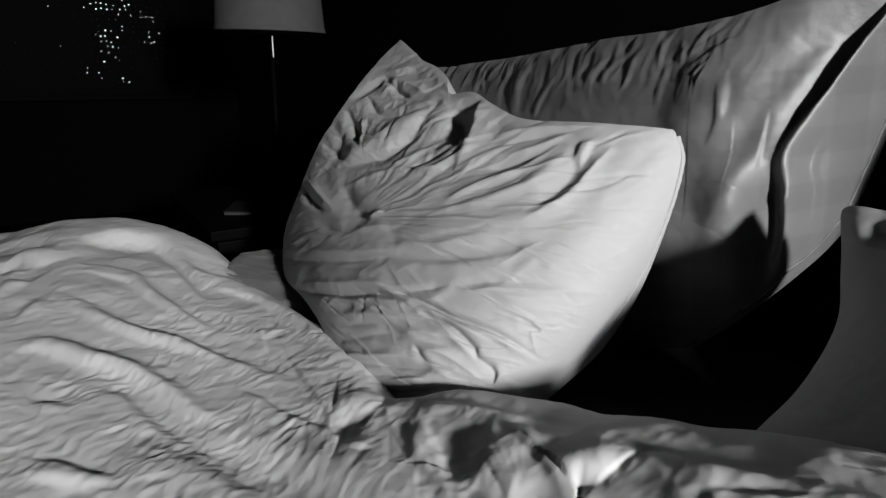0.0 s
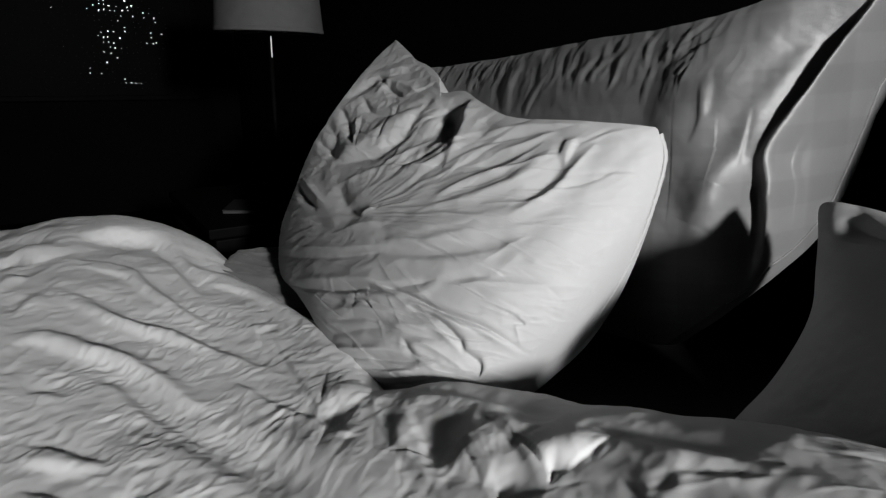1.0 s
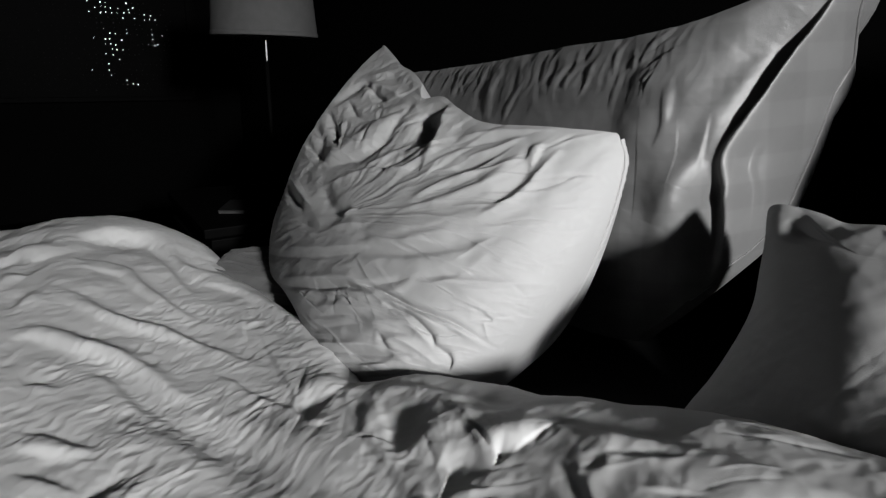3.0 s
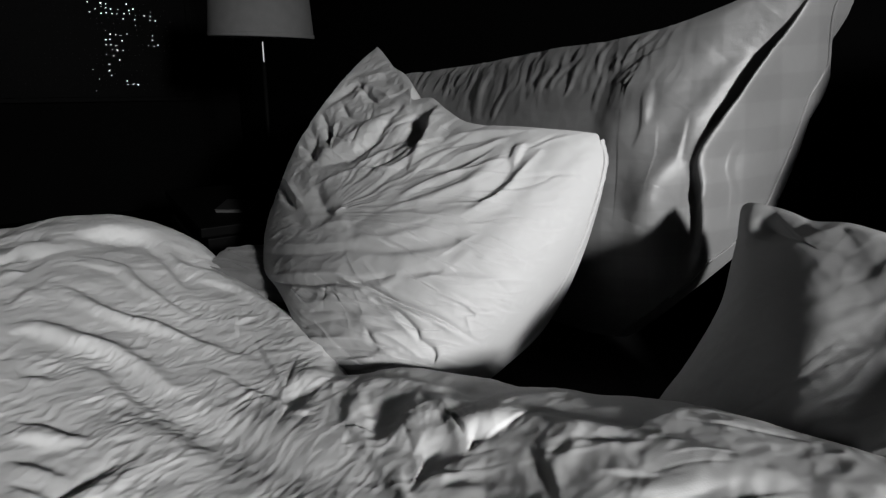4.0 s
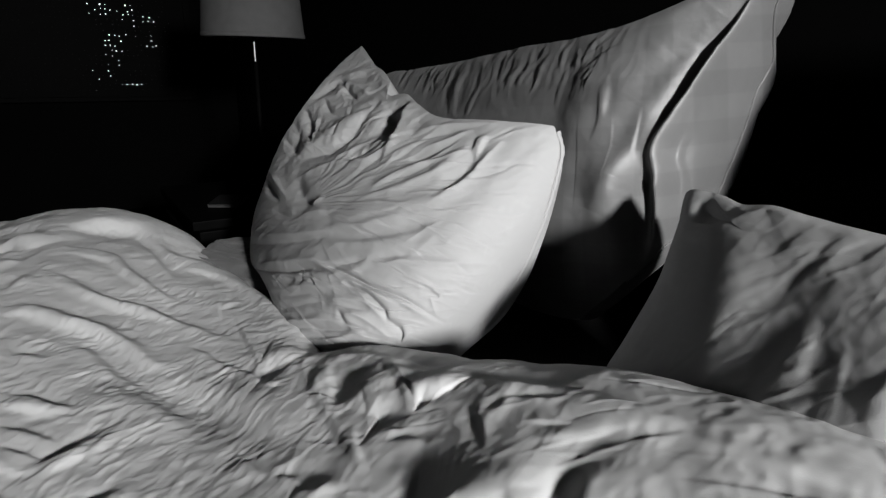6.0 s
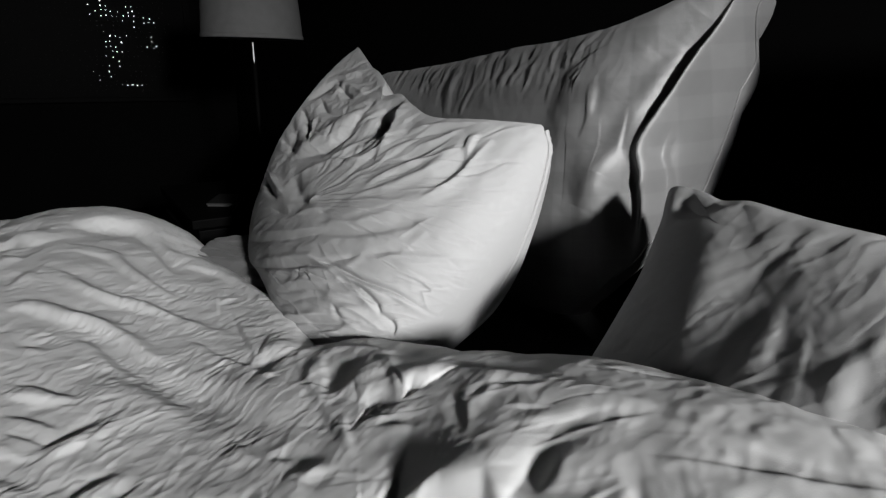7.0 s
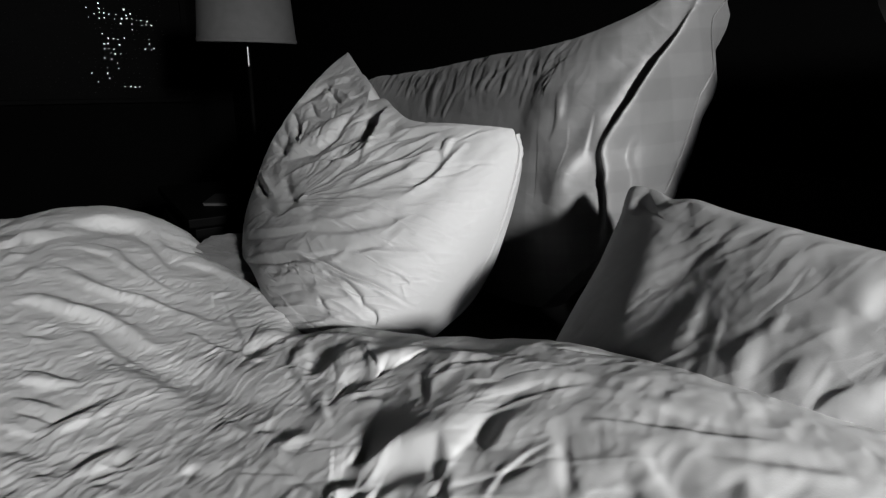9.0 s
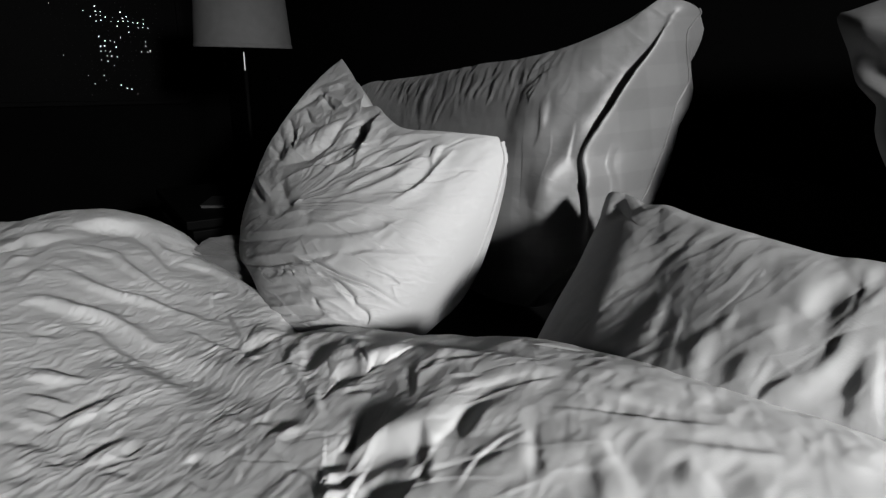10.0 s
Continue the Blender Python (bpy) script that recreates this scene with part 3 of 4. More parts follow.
# ---- near pillow
RP_FOLDS = []
RP_TILTS = [
    slope([(-0.069, -0.112), (-0.046, -0.016), (-0.04, 0.053)], 0.0423, 0.3),
    slope([(-0.124, 0.067), (-0.119, 0.089), (-0.105, 0.102)], 0.0225, 0.66),
    slope([(-0.122, 0.048), (-0.085, 0.069), (-0.047, 0.089)], 0.0153, -0.49),
    slope([(-0.043, 0.087), (-0.023, 0.085), (-0.004, 0.081)], 0.006, -0.5),
    slope([(0.0, 0.031), (0.013, 0.05), (0.033, 0.064)], 0.0041, -0.23),
    slope([(0.009, 0.033), (0.023, 0.046), (0.043, 0.06)], 0.004, 0.24),
    slope([(0.025, 0.03), (0.043, 0.047), (0.056, 0.062)], 0.0038, -0.28),
    slope([(0.058, 0.054), (0.073, 0.062), (0.088, 0.062)], 0.0049, 0.39),
    slope([(0.055, 0.044), (0.078, 0.06)], 0.0037, -0.3),
    slope([(-0.02, -0.0), (0.001, 0.029), (0.031, 0.048)], 0.004, -0.21),
    slope([(-0.032, 0.027), (-0.019, 0.047), (0.0, 0.068)], 0.0046, -0.17),
    slope([(0.076, 0.036), (0.094, 0.049), (0.118, 0.055)], 0.0042, -0.25),
    slope([(-0.005, -0.02), (-0.015, -0.051), (-0.025, -0.084), (-0.035, -0.106)], 0.0066, 0.28),
    slope([(0.006, -0.015), (0.002, -0.044), (-0.006, -0.079)], 0.008, -0.27),
    slope([(0.024, -0.025), (0.023, -0.052), (0.022, -0.083)], 0.0043, -0.19),
    slope([(0.013, -0.054), (0.011, -0.082), (0.01, -0.093)], 0.0037, 0.15),
    slope([(0.064, -0.023), (0.044, -0.042), (0.037, -0.059), (0.036, -0.084)], 0.0059, 0.23),
    slope([(0.057, -0.04), (0.05, -0.069), (0.048, -0.099)], 0.0086, -0.32),
    slope([(0.072, -0.019), (0.06, -0.039)], 0.005, -0.21),
    slope([(0.083, -0.047), (0.074, -0.066), (0.073, -0.089)], 0.0101, 0.28),
    slope([(0.103, -0.052), (0.094, -0.07), (0.089, -0.093)], 0.0053, -0.34),
    slope([(0.115, -0.059), (0.102, -0.073), (0.095, -0.094)], 0.0044, 0.5),
    slope([(0.144, -0.013), (0.134, -0.04), (0.119, -0.06)], 0.0083, 0.36),
    slope([(0.161, 0.025), (0.144, 0.002), (0.129, -0.027)], 0.0099, 0.37),
    slope([(0.147, 0.032), (0.125, 0.007), (0.119, -0.013)], 0.01, -0.51),
    slope([(0.108, -0.006), (0.103, -0.025), (0.101, -0.039)], 0.0107, -0.23),
    slope([(0.174, 0.047), (0.157, 0.018)], 0.0069, -0.37),
    slope([(0.169, 0.024), (0.156, 0.004)], 0.0038, 0.36),
    slope([(0.156, -0.023), (0.139, -0.05), (0.122, -0.078), (0.111, -0.097)], 0.009, -0.5),
    slope([(0.157, -0.03), (0.152, -0.062), (0.158, -0.102)], 0.0095, 0.52),
    slope([(0.166, -0.017), (0.168, -0.056), (0.178, -0.1)], 0.0043, -0.6),
]
RP_FOLDS += pleats(53, 80, -0.18, 0.22, -0.15, 0.09, lambda x, y: 0.8, 0.05, 0.0022, 0.1)
RP_FOLDS += pleats(51, 110, -0.2, 0.2, -0.18, 0.08, lambda x, y: 0.85, 0.07, 0.0045, 0.08)
near = thing("pillow", (0.5, 0.3, 0.56), "soft white cotton pillow with deep slanting folds, propped on the mattress", "pillow", "pillows on the bed")
RP_RIM = [(-0.139, 0.11), (-0.115, 0.112), (-0.092, 0.105), (-0.07, 0.095), (-0.038, 0.094), (-0.008, 0.084), (0.024, 0.074), (0.073, 0.062), (0.104, 0.055), (0.135, 0.049), (0.172, 0.049), (0.25, 0.04), (0.29, 0), (0.29, -0.1), (0.24, -0.2), (0.05, -0.23), (-0.1, -0.24), (-0.2, -0.2), (-0.188, -0.145), (-0.16, -0.079), (-0.14, -0.015), (-0.139, 0.036), (-0.14, 0.079)]
pillow(
    near, (0.45, 0.35, 0.84), (-0.46, -0.83, 0.33), (-0.7, -0.12, 0.7),
    (0.0415, 0.8026, -1.1884, -2.1467, -1.2269, -5.4421, 3.4146, 3.2713, -28.46, 17.6534), 3,
    RP_RIM, (0.05, -0.05), RP_FOLDS, RP_TILTS,
    lambda x, y: 0.0006 * rough(x, y, 0.04, 53) + 0.0006 * wrinkles(x, y, 0.025, 57, 4.0, 0.9),
    COTTON, 0.22, round_edge=0.005)

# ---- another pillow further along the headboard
upright = thing("pillow", (0.75, 0.5, 0.56), "pale pillow standing upright, its half shadow put into a dark cloth colour", "pillow", "pillows on the bed")
# the dark banded cloth stands in for the half shadow on this pale pillow
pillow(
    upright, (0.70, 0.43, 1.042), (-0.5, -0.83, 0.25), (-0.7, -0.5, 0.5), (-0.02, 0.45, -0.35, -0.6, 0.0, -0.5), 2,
    # the lower left flares out, unseen, to keep window light off the mattress
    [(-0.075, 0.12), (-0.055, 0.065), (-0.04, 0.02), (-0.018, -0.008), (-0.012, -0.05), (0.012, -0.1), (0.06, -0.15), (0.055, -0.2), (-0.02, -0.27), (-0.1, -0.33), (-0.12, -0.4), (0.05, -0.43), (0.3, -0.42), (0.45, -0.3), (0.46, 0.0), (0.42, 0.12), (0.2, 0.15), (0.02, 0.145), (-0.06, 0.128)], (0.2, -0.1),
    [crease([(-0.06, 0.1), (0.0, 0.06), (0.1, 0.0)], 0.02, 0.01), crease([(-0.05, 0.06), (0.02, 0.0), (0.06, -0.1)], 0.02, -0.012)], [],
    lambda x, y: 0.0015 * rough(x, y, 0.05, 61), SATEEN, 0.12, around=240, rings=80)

# ---- duvet
DV_FOLDS = []
DV_TILTS = [
    slope([(0.284, 0.187), (0.336, 0.153), (0.378, 0.126), (0.407, 0.111)], 0.0033, -0.39),
    slope([(0.183, 0.383), (0.269, 0.298), (0.315, 0.235)], 0.0156, -0.39),
    slope([(0.354, 0.112), (0.401, 0.086), (0.43, 0.074)], 0.007, -0.33),
    slope([(0.312, 0.217), (0.349, 0.169), (0.396, 0.123)], 0.0066, 0.3),
    slope([(0.159, 0.348), (0.167, 0.311), (0.174, 0.273)], 0.0033, 0.39),
    slope([(0.21, 0.255), (0.243, 0.248), (0.286, 0.244)], 0.0069, 0.33),
    slope([(0.265, 0.22), (0.284, 0.228), (0.314, 0.225)], 0.005, -0.18),
    slope([(-0.278, 0.333), (-0.272, 0.37), (-0.245, 0.417), (-0.24, 0.45)], 0.0133, -0.37),
    slope([(-0.263, 0.342), (-0.251, 0.366), (-0.224, 0.395)], 0.0122, 0.38),
    slope([(-0.321, 0.317), (-0.289, 0.315), (-0.239, 0.293)], 0.0115, -0.43),
    slope([(-0.367, 0.377), (-0.321, 0.358), (-0.281, 0.348)], 0.0092, 0.39),
    slope([(-0.196, 0.27), (-0.193, 0.296), (-0.171, 0.325)], 0.0147, -0.45),
    slope([(-0.178, 0.266), (-0.169, 0.289), (-0.154, 0.309)], 0.0134, 0.16),
    slope([(-0.164, 0.255), (-0.139, 0.249), (-0.112, 0.236)], 0.0092, -0.41),
    slope([(-0.252, 0.291), (-0.226, 0.272), (-0.198, 0.251)], 0.0046, -0.39),
    slope([(-0.284, 0.286), (-0.254, 0.271), (-0.217, 0.242)], 0.0071, 0.39),
    slope([(-0.056, 0.229), (-0.037, 0.211), (-0.019, 0.195)], 0.0035, -0.39),
    slope([(-0.075, 0.259), (-0.059, 0.264), (-0.029, 0.243)], 0.0104, 0.41),
    slope([(-0.147, 0.28), (-0.144, 0.291), (-0.14, 0.306)], 0.0093, -0.35),
    slope([(0.008, 0.275), (0.025, 0.282), (0.052, 0.277)], 0.0129, -0.32),
    slope([(-0.02, 0.31), (0.002, 0.304), (0.028, 0.282)], 0.0062, -0.39),
    slope([(0.027, 0.265), (0.045, 0.267), (0.063, 0.265)], 0.0084, 0.38),
    slope([(-0.071, 0.364), (-0.046, 0.336), (-0.02, 0.31)], 0.0047, -0.39),
    slope([(-0.138, 0.359), (-0.113, 0.329), (-0.105, 0.305)], 0.0043, -0.39),
    slope([(-0.027, 0.293), (-0.004, 0.265), (0.001, 0.235)], 0.0032, -0.39),
    slope([(0.044, 0.237), (0.062, 0.205), (0.09, 0.179)], 0.0034, -0.39),
    slope([(0.027, 0.244), (0.045, 0.224), (0.066, 0.187)], 0.0038, -0.39),
    slope([(-0.028, 0.263), (0.003, 0.222), (0.005, 0.201)], 0.0036, -0.39),
    slope([(0.272, 0.19), (0.273, 0.145), (0.269, 0.107)], 0.0086, -0.35),
    slope([(0.282, 0.165), (0.278, 0.13), (0.28, 0.102)], 0.0054, 0.36),
    slope([(0.323, 0.131), (0.328, 0.093), (0.333, 0.059)], 0.0092, -0.39),
    slope([(0.31, 0.121), (0.312, 0.092), (0.312, 0.066)], 0.0074, 0.28),
    slope([(0.373, 0.084), (0.376, 0.062), (0.38, 0.043)], 0.0101, -0.39),
    slope([(0.117, 0.204), (0.141, 0.202), (0.17, 0.189), (0.194, 0.172)], 0.0256, 0.93),
    slope([(0.134, 0.161), (0.159, 0.156), (0.183, 0.143)], 0.0178, 0.83),
    slope([(0.102, 0.219), (0.125, 0.215), (0.149, 0.219)], 0.0091, -1.06),
    slope([(0.092, 0.187), (0.104, 0.188), (0.119, 0.179)], 0.0169, -0.82),
    slope([(0.095, 0.161), (0.108, 0.16), (0.121, 0.154)], 0.0144, -0.92),
    slope([(0.184, 0.206), (0.187, 0.173), (0.192, 0.131)], 0.0076, 0.93),
    slope([(0.234, 0.221), (0.23, 0.198), (0.22, 0.176)], 0.0101, 0.66),
    slope([(0.215, 0.114), (0.228, 0.139), (0.248, 0.154), (0.271, 0.162)], 0.0034, 0.58),
    slope([(-0.7, 1.014), (-0.585, 1.015), (-0.514, 0.954), (-0.45, 0.902), (-0.393, 0.857), (-0.348, 0.831)], 0.0104, -0.57),
    slope([(-0.668, 0.983), (-0.572, 0.972), (-0.502, 0.916), (-0.441, 0.87)], 0.0122, 0.57),
    slope([(-0.645, 0.879), (-0.564, 0.858), (-0.499, 0.817), (-0.441, 0.796), (-0.391, 0.787), (-0.321, 0.747), (-0.258, 0.714), (-0.178, 0.659)], 0.0171, -0.78),
    slope([(-0.598, 0.843), (-0.514, 0.805), (-0.438, 0.773), (-0.369, 0.75), (-0.296, 0.712)], 0.0156, 0.59),
    slope([(-0.593, 0.717), (-0.549, 0.739), (-0.477, 0.721), (-0.399, 0.689), (-0.336, 0.649), (-0.287, 0.606), (-0.258, 0.588)], 0.0177, -0.6),
    slope([(-0.575, 0.694), (-0.541, 0.71), (-0.482, 0.692), (-0.422, 0.68), (-0.364, 0.648), (-0.293, 0.597), (-0.242, 0.569)], 0.0197, 0.74),
    slope([(-0.445, 0.645), (-0.387, 0.623), (-0.325, 0.571), (-0.271, 0.535), (-0.217, 0.498)], 0.0118, -0.57),
    slope([(-0.258, 0.648), (-0.222, 0.628), (-0.17, 0.581), (-0.114, 0.538), (-0.083, 0.503)], 0.0085, -0.57),
    slope([(-0.094, 0.506), (-0.076, 0.492), (-0.059, 0.485)], 0.0055, 0.57),
    slope([(-0.256, 0.822), (-0.193, 0.702), (-0.131, 0.588), (-0.117, 0.549)], 0.0058, 0.57),
    slope([(-0.297, 0.875), (-0.271, 0.808), (-0.245, 0.747)], 0.0057, -0.57),
    slope([(-0.266, 0.803), (-0.264, 0.83), (-0.26, 0.846)], 0.0091, 0.64),
    slope([(-0.605, 1.141), (-0.525, 1.064), (-0.455, 0.986), (-0.415, 0.942)], 0.012, -0.57),
    slope([(-0.594, 1.157), (-0.514, 1.084), (-0.443, 1.003)], 0.0147, 0.57),
    slope([(-0.575, 1.15), (-0.484, 1.08), (-0.426, 1.078), (-0.363, 1.044)], 0.0281, -0.52),
    slope([(-0.431, 1.009), (-0.338, 0.979), (-0.246, 0.879), (-0.163, 0.748)], 0.0182, 0.57),
    slope([(-0.746, 1.124), (-0.707, 1.143), (-0.67, 1.167), (-0.599, 1.162), (-0.517, 1.09)], 0.0371, 0.8),
    slope([(-0.803, 0.995), (-0.775, 0.993), (-0.735, 0.974)], 0.0379, 0.79),
    slope([(-0.887, 1.138), (-0.828, 1.111), (-0.751, 1.064)], 0.0375, 0.57),
    slope([(-0.736, 0.906), (-0.717, 0.91), (-0.694, 0.911)], 0.0253, -0.5),
    slope([(-0.649, 0.847), (-0.641, 0.813), (-0.628, 0.773)], 0.0155, 0.57),
    slope([(-0.426, 0.498), (-0.38, 0.491), (-0.344, 0.479), (-0.301, 0.47)], 0.0091, -0.63),
    slope([(-0.408, 0.474), (-0.36, 0.463), (-0.319, 0.452)], 0.0106, 0.71),
    slope([(-0.374, 0.43), (-0.329, 0.42), (-0.293, 0.406)], 0.0084, -0.71),
    slope([(-0.345, 0.393), (-0.314, 0.383), (-0.278, 0.374)], 0.0059, -0.62),
    slope([(-0.295, 0.353), (-0.278, 0.382), (-0.26, 0.417), (-0.251, 0.452)], 0.01, -0.49),
    slope([(-0.24, 0.367), (-0.239, 0.39), (-0.239, 0.417)], 0.0064, -0.56),
    slope([(-0.477, 0.585), (-0.463, 0.597), (-0.43, 0.588)], 0.0128, -0.43),
    slope([(-0.329, 0.544), (-0.208, 0.478), (-0.123, 0.406)], 0.0282, -0.57),
    slope([(-0.249, 0.561), (-0.143, 0.487), (-0.065, 0.415), (0.008, 0.336)], 0.0252, 0.57),
    slope([(0.022, 0.408), (0.036, 0.427), (0.041, 0.468), (0.04, 0.501)], 0.0173, -0.67),
    slope([(-0.031, 0.543), (-0.024, 0.487), (-0.015, 0.461)], 0.0067, 0.57),
    slope([(-0.014, 0.53), (0.0, 0.483), (0.015, 0.435)], 0.0096, -0.57),
    slope([(-0.118, 0.567), (-0.096, 0.569), (-0.067, 0.562)], 0.0319, 0.47),
    slope([(-0.065, 0.569), (-0.021, 0.462), (0.02, 0.382), (0.052, 0.32), (0.066, 0.283)], 0.0066, 0.57),
    slope([(0.06, 0.378), (0.073, 0.381), (0.087, 0.374), (0.103, 0.355)], 0.024, 0.57),
    slope([(0.066, 0.346), (0.085, 0.339), (0.104, 0.331)], 0.0058, -0.53),
    slope([(0.063, 0.478), (0.083, 0.432), (0.094, 0.394), (0.103, 0.351)], 0.0056, 0.57),
    slope([(0.108, 0.375), (0.117, 0.377), (0.125, 0.366)], 0.0209, 0.8),
    slope([(-0.03, 0.561), (0.024, 0.545), (0.084, 0.501), (0.127, 0.456)], 0.0154, -0.57),
    slope([(0.073, 0.477), (0.099, 0.455), (0.118, 0.433)], 0.0168, -0.57),
    slope([(0.167, 0.343), (0.169, 0.303), (0.171, 0.262)], 0.0047, 0.57),
    slope([(0.173, 0.319), (0.184, 0.318), (0.191, 0.334)], 0.0068, -0.42),
    slope([(0.192, 0.332), (0.218, 0.316), (0.242, 0.305)], 0.005, -0.57),
    slope([(0.204, 0.286), (0.223, 0.274), (0.24, 0.264)], 0.0034, 0.57),
    slope([(0.136, 0.424), (0.201, 0.365), (0.242, 0.327)], 0.0159, -0.57),
    slope([(0.051, 0.36), (0.059, 0.324), (0.076, 0.283)], 0.0059, -0.57),
    slope([(0.087, 0.32), (0.111, 0.313), (0.126, 0.299)], 0.0086, -0.4),
]
DV_FOLDS += pleats(61, 260, -0.8, -0.05, 0.45, 1.15, lambda x, y: -0.6 + 0.5 * math.sin(9 * x + 4 * y), 0.06, 0.0026, 0.05)
DV_FOLDS += pleats(62, 110, -0.45, 0.05, 0.25, 0.55, lambda x, y: 0.35 + 1.4 * math.sin(5 * x + 3 * y), 0.055, 0.003, 0.1)
DV_FOLDS += pleats(64, 160, -0.6, 0.3, 0.15, 0.95, lambda x, y: -0.3 + 1.8 * math.sin(6 * x - 5 * y), 0.035, 0.0022, 0.08)
DV_FOLDS += pleats(63, 60, 0.0, 0.45, 0.05, 0.45, lambda x, y: 2.2 + math.sin(8 * x), 0.07, 0.0025, 0.16)


def bunched_corner(x, y):
    """The height of the cloth that lies bunched between the duvet and the pillow."""
    z = 0.568 + 0.02 * np.clip((y - 1.02) / 0.2, 0, 1) + 0.016 * wrinkles(x, y, 0.05, 95, 4.0, -0.35) + 0.006 * rough(x, y, 0.08, 97, 2.0, -0.25)
    edge = np.minimum(np.minimum(x + 0.5, -0.20 - x), np.minimum(y - 0.98, 1.3 - y))
    return z - 0.06 * np.clip(1 - edge / 0.05, 0, 1) ** 2


def duvet():
    ob = thing("duvet", at(-0.4, 0.4, 0.56), "rumpled white cotton duvet thrown back over the bed", "duvet")
    x = np.concatenate([np.linspace(-1.9, -1.0, 40, endpoint=False), np.linspace(-1.0, -0.5, 160, endpoint=False), np.linspace(-0.5, 0.5, 560, endpoint=False), np.linspace(0.5, 0.6, 30, endpoint=False), np.linspace(0.6, 1.0, 20)])
    y = np.concatenate([np.linspace(-1.1, -0.1, 40, endpoint=False), np.linspace(-0.1, 0.75, 500, endpoint=False), np.linspace(0.75, 1.45, 240)])
    x, y = np.meshgrid(x, y, indexing="ij")
    cx, cy = np.clip(x, -0.95, 0.55), np.clip(y, -0.25, 1.35)
    z = polynomial(cx, cy, (0.6718, 0.2519, -0.0029, 0.3993, 0.1961, -0.0516, -0.2427, 0.2971, -0.0417, 0.0502, -0.4754, 0.0906, -0.1158, -0.121, -0.0456), 4)
    # the far edge, where the cloth rolls down
    edge = spline([(-1.9, 1.1), (-0.95, 1.25), (-0.72, 1.3), (-0.55, 1.27), (-0.43, 1.15), (-0.315, 1.02), (-0.22, 0.905), (-0.15, 0.82), (-0.105, 0.715), (-0.075, 0.62), (-0.03, 0.595), (0.02, 0.588), (0.076, 0.53), (0.12, 0.465), (0.162, 0.43), (0.194, 0.395), (0.237, 0.356), (0.28, 0.305), (0.33, 0.235), (0.415, 0.125), (0.47, 0.06), (0.6, -0.1), (1.0, -0.4)], 5)
    best, out = np.full(x.shape, 9.0), np.zeros(x.shape)
    for p, q in zip(edge[:-1], edge[1:]):
        u = q - p
        f = np.clip(((x - p[0]) * u[0] + (y - p[1]) * u[1]) / (u @ u), 0, 1)
        dx, dy = x - p[0] - f * u[0], y - p[1] - f * u[1]
        d = np.hypot(dx, dy)
        out = np.where(d < best, np.where(u[0] * dy - u[1] * dx > 0, d, -d), out)
        best = np.minimum(best, d)
    z += folded(x, y, DV_FOLDS) + tilted(x, y, DV_TILTS)
    left = np.clip((0.15 - x) / 0.3, 0, 1)
    z += 0.001 * wrinkles(x, y, 0.06, 71, 2.0, 0.9) + 0.0015 * rough(x, y, 0.09, 75)
    z += (0.0005 + 0.0004 * left) * wrinkles(x, y, 0.032, 79, 2.0, 1.9) + (0.0006 + 0.0012 * left * np.clip(0.5 + rough(x, y, 0.15, 93), 0, 1)) * wrinkles(x, y, 0.02, 87, 1.6, 1.2) + 0.0006 * (1 - left) * wrinkles(x, y, 0.06, 83, 2.5, 1.9) - 0.012 * left * np.clip((y - 0.9) / 0.25, 0, 1)
    out = out - 0.018 * (1 - left)
    roll = np.clip((out + 0.055) / 0.135, 0, 1) ** 3 * 0.2 * left + np.clip((out + 0.15) / 0.23, 0, 1) ** 3 * 0.08 * (1 - left)
    z -= roll + np.clip((out - 0.05) / 0.05, 0, 1) * 0.1 * (1 - left)
    floor_z = np.interp(x * -0.578 + y * 0.816, [1.3, 1.5], [0.545, 0.3])
    z = np.maximum(z, floor_z + 0.004 * rough(x, y, 0.1, 91))
    v = np.stack([x, y, z], -1)
    keep = out < 0.1
    rows, cols = x.shape
    faces = [f for f in grid_faces(rows, cols, flip=False) if keep.flat[f[0]] and keep.flat[f[2]]]
    used = np.unique(np.array(faces))
    index = np.full(rows * cols, -1)
    index[used] = np.arange(len(used))
    faces = index[np.array(faces)]
    part("cover", mesh_of("cover", v.reshape(-1, 3)[used].tolist(), faces[:, ::-1].tolist()), DUVET, ob)
    x, y = np.meshgrid(np.linspace(-0.5, -0.2, 160), np.linspace(0.98, 1.3, 150), indexing="ij")
    v = np.stack([x, y, bunched_corner(x, y)], -1)
    part("turned_corner", mesh_of("corner", v.reshape(-1, 3).tolist(), grid_faces(160, 150, flip=True)), SATEEN, ob, "bunched corner of the cover tucked against the pillow")
    return ob


duvet()


# ---- beside the bed: table, lamp, booklets
def bedside_table():
    t = thing("bedside_table", at(0.6, 1.8, 0), "bedside table coloured black for the dark room", "bedside table")
    c = at(0.62, 1.82, 0)
    part("tabletop", box(c + Vector((0, 0, 0.555)), (0.28, 0.28, 0.014)), UNLIT_WOOD, t)
    part("body", box(c + Vector((0, 0, 0.33)), (0.26, 0.26, 0.2)), UNLIT_WOOD, t)
    for h in (-0.22, 0.22):
        for s in (-0.22, 0.22):
            part("leg", box(c + HEAD * h + SIDE * s + Vector((0, 0, 0.065)), (0.02, 0.02, 0.065)), UNLIT_WOOD, t)
    d = part("drawer_front", box(c - HEAD * 0.268 + Vector((0, 0, 0.4)), (0.008, 0.24, 0.09)), UNLIT_WOOD, t)
    part("knob", lathe(c - HEAD * 0.285 + Vector((0, 0, 0.39)), [(0.0, 0.02), (0.009, 0.017), (0.011, 0.01), (0.009, 0.003), (0.0, 0.0)], 16), CHROME, d)


bedside_table()
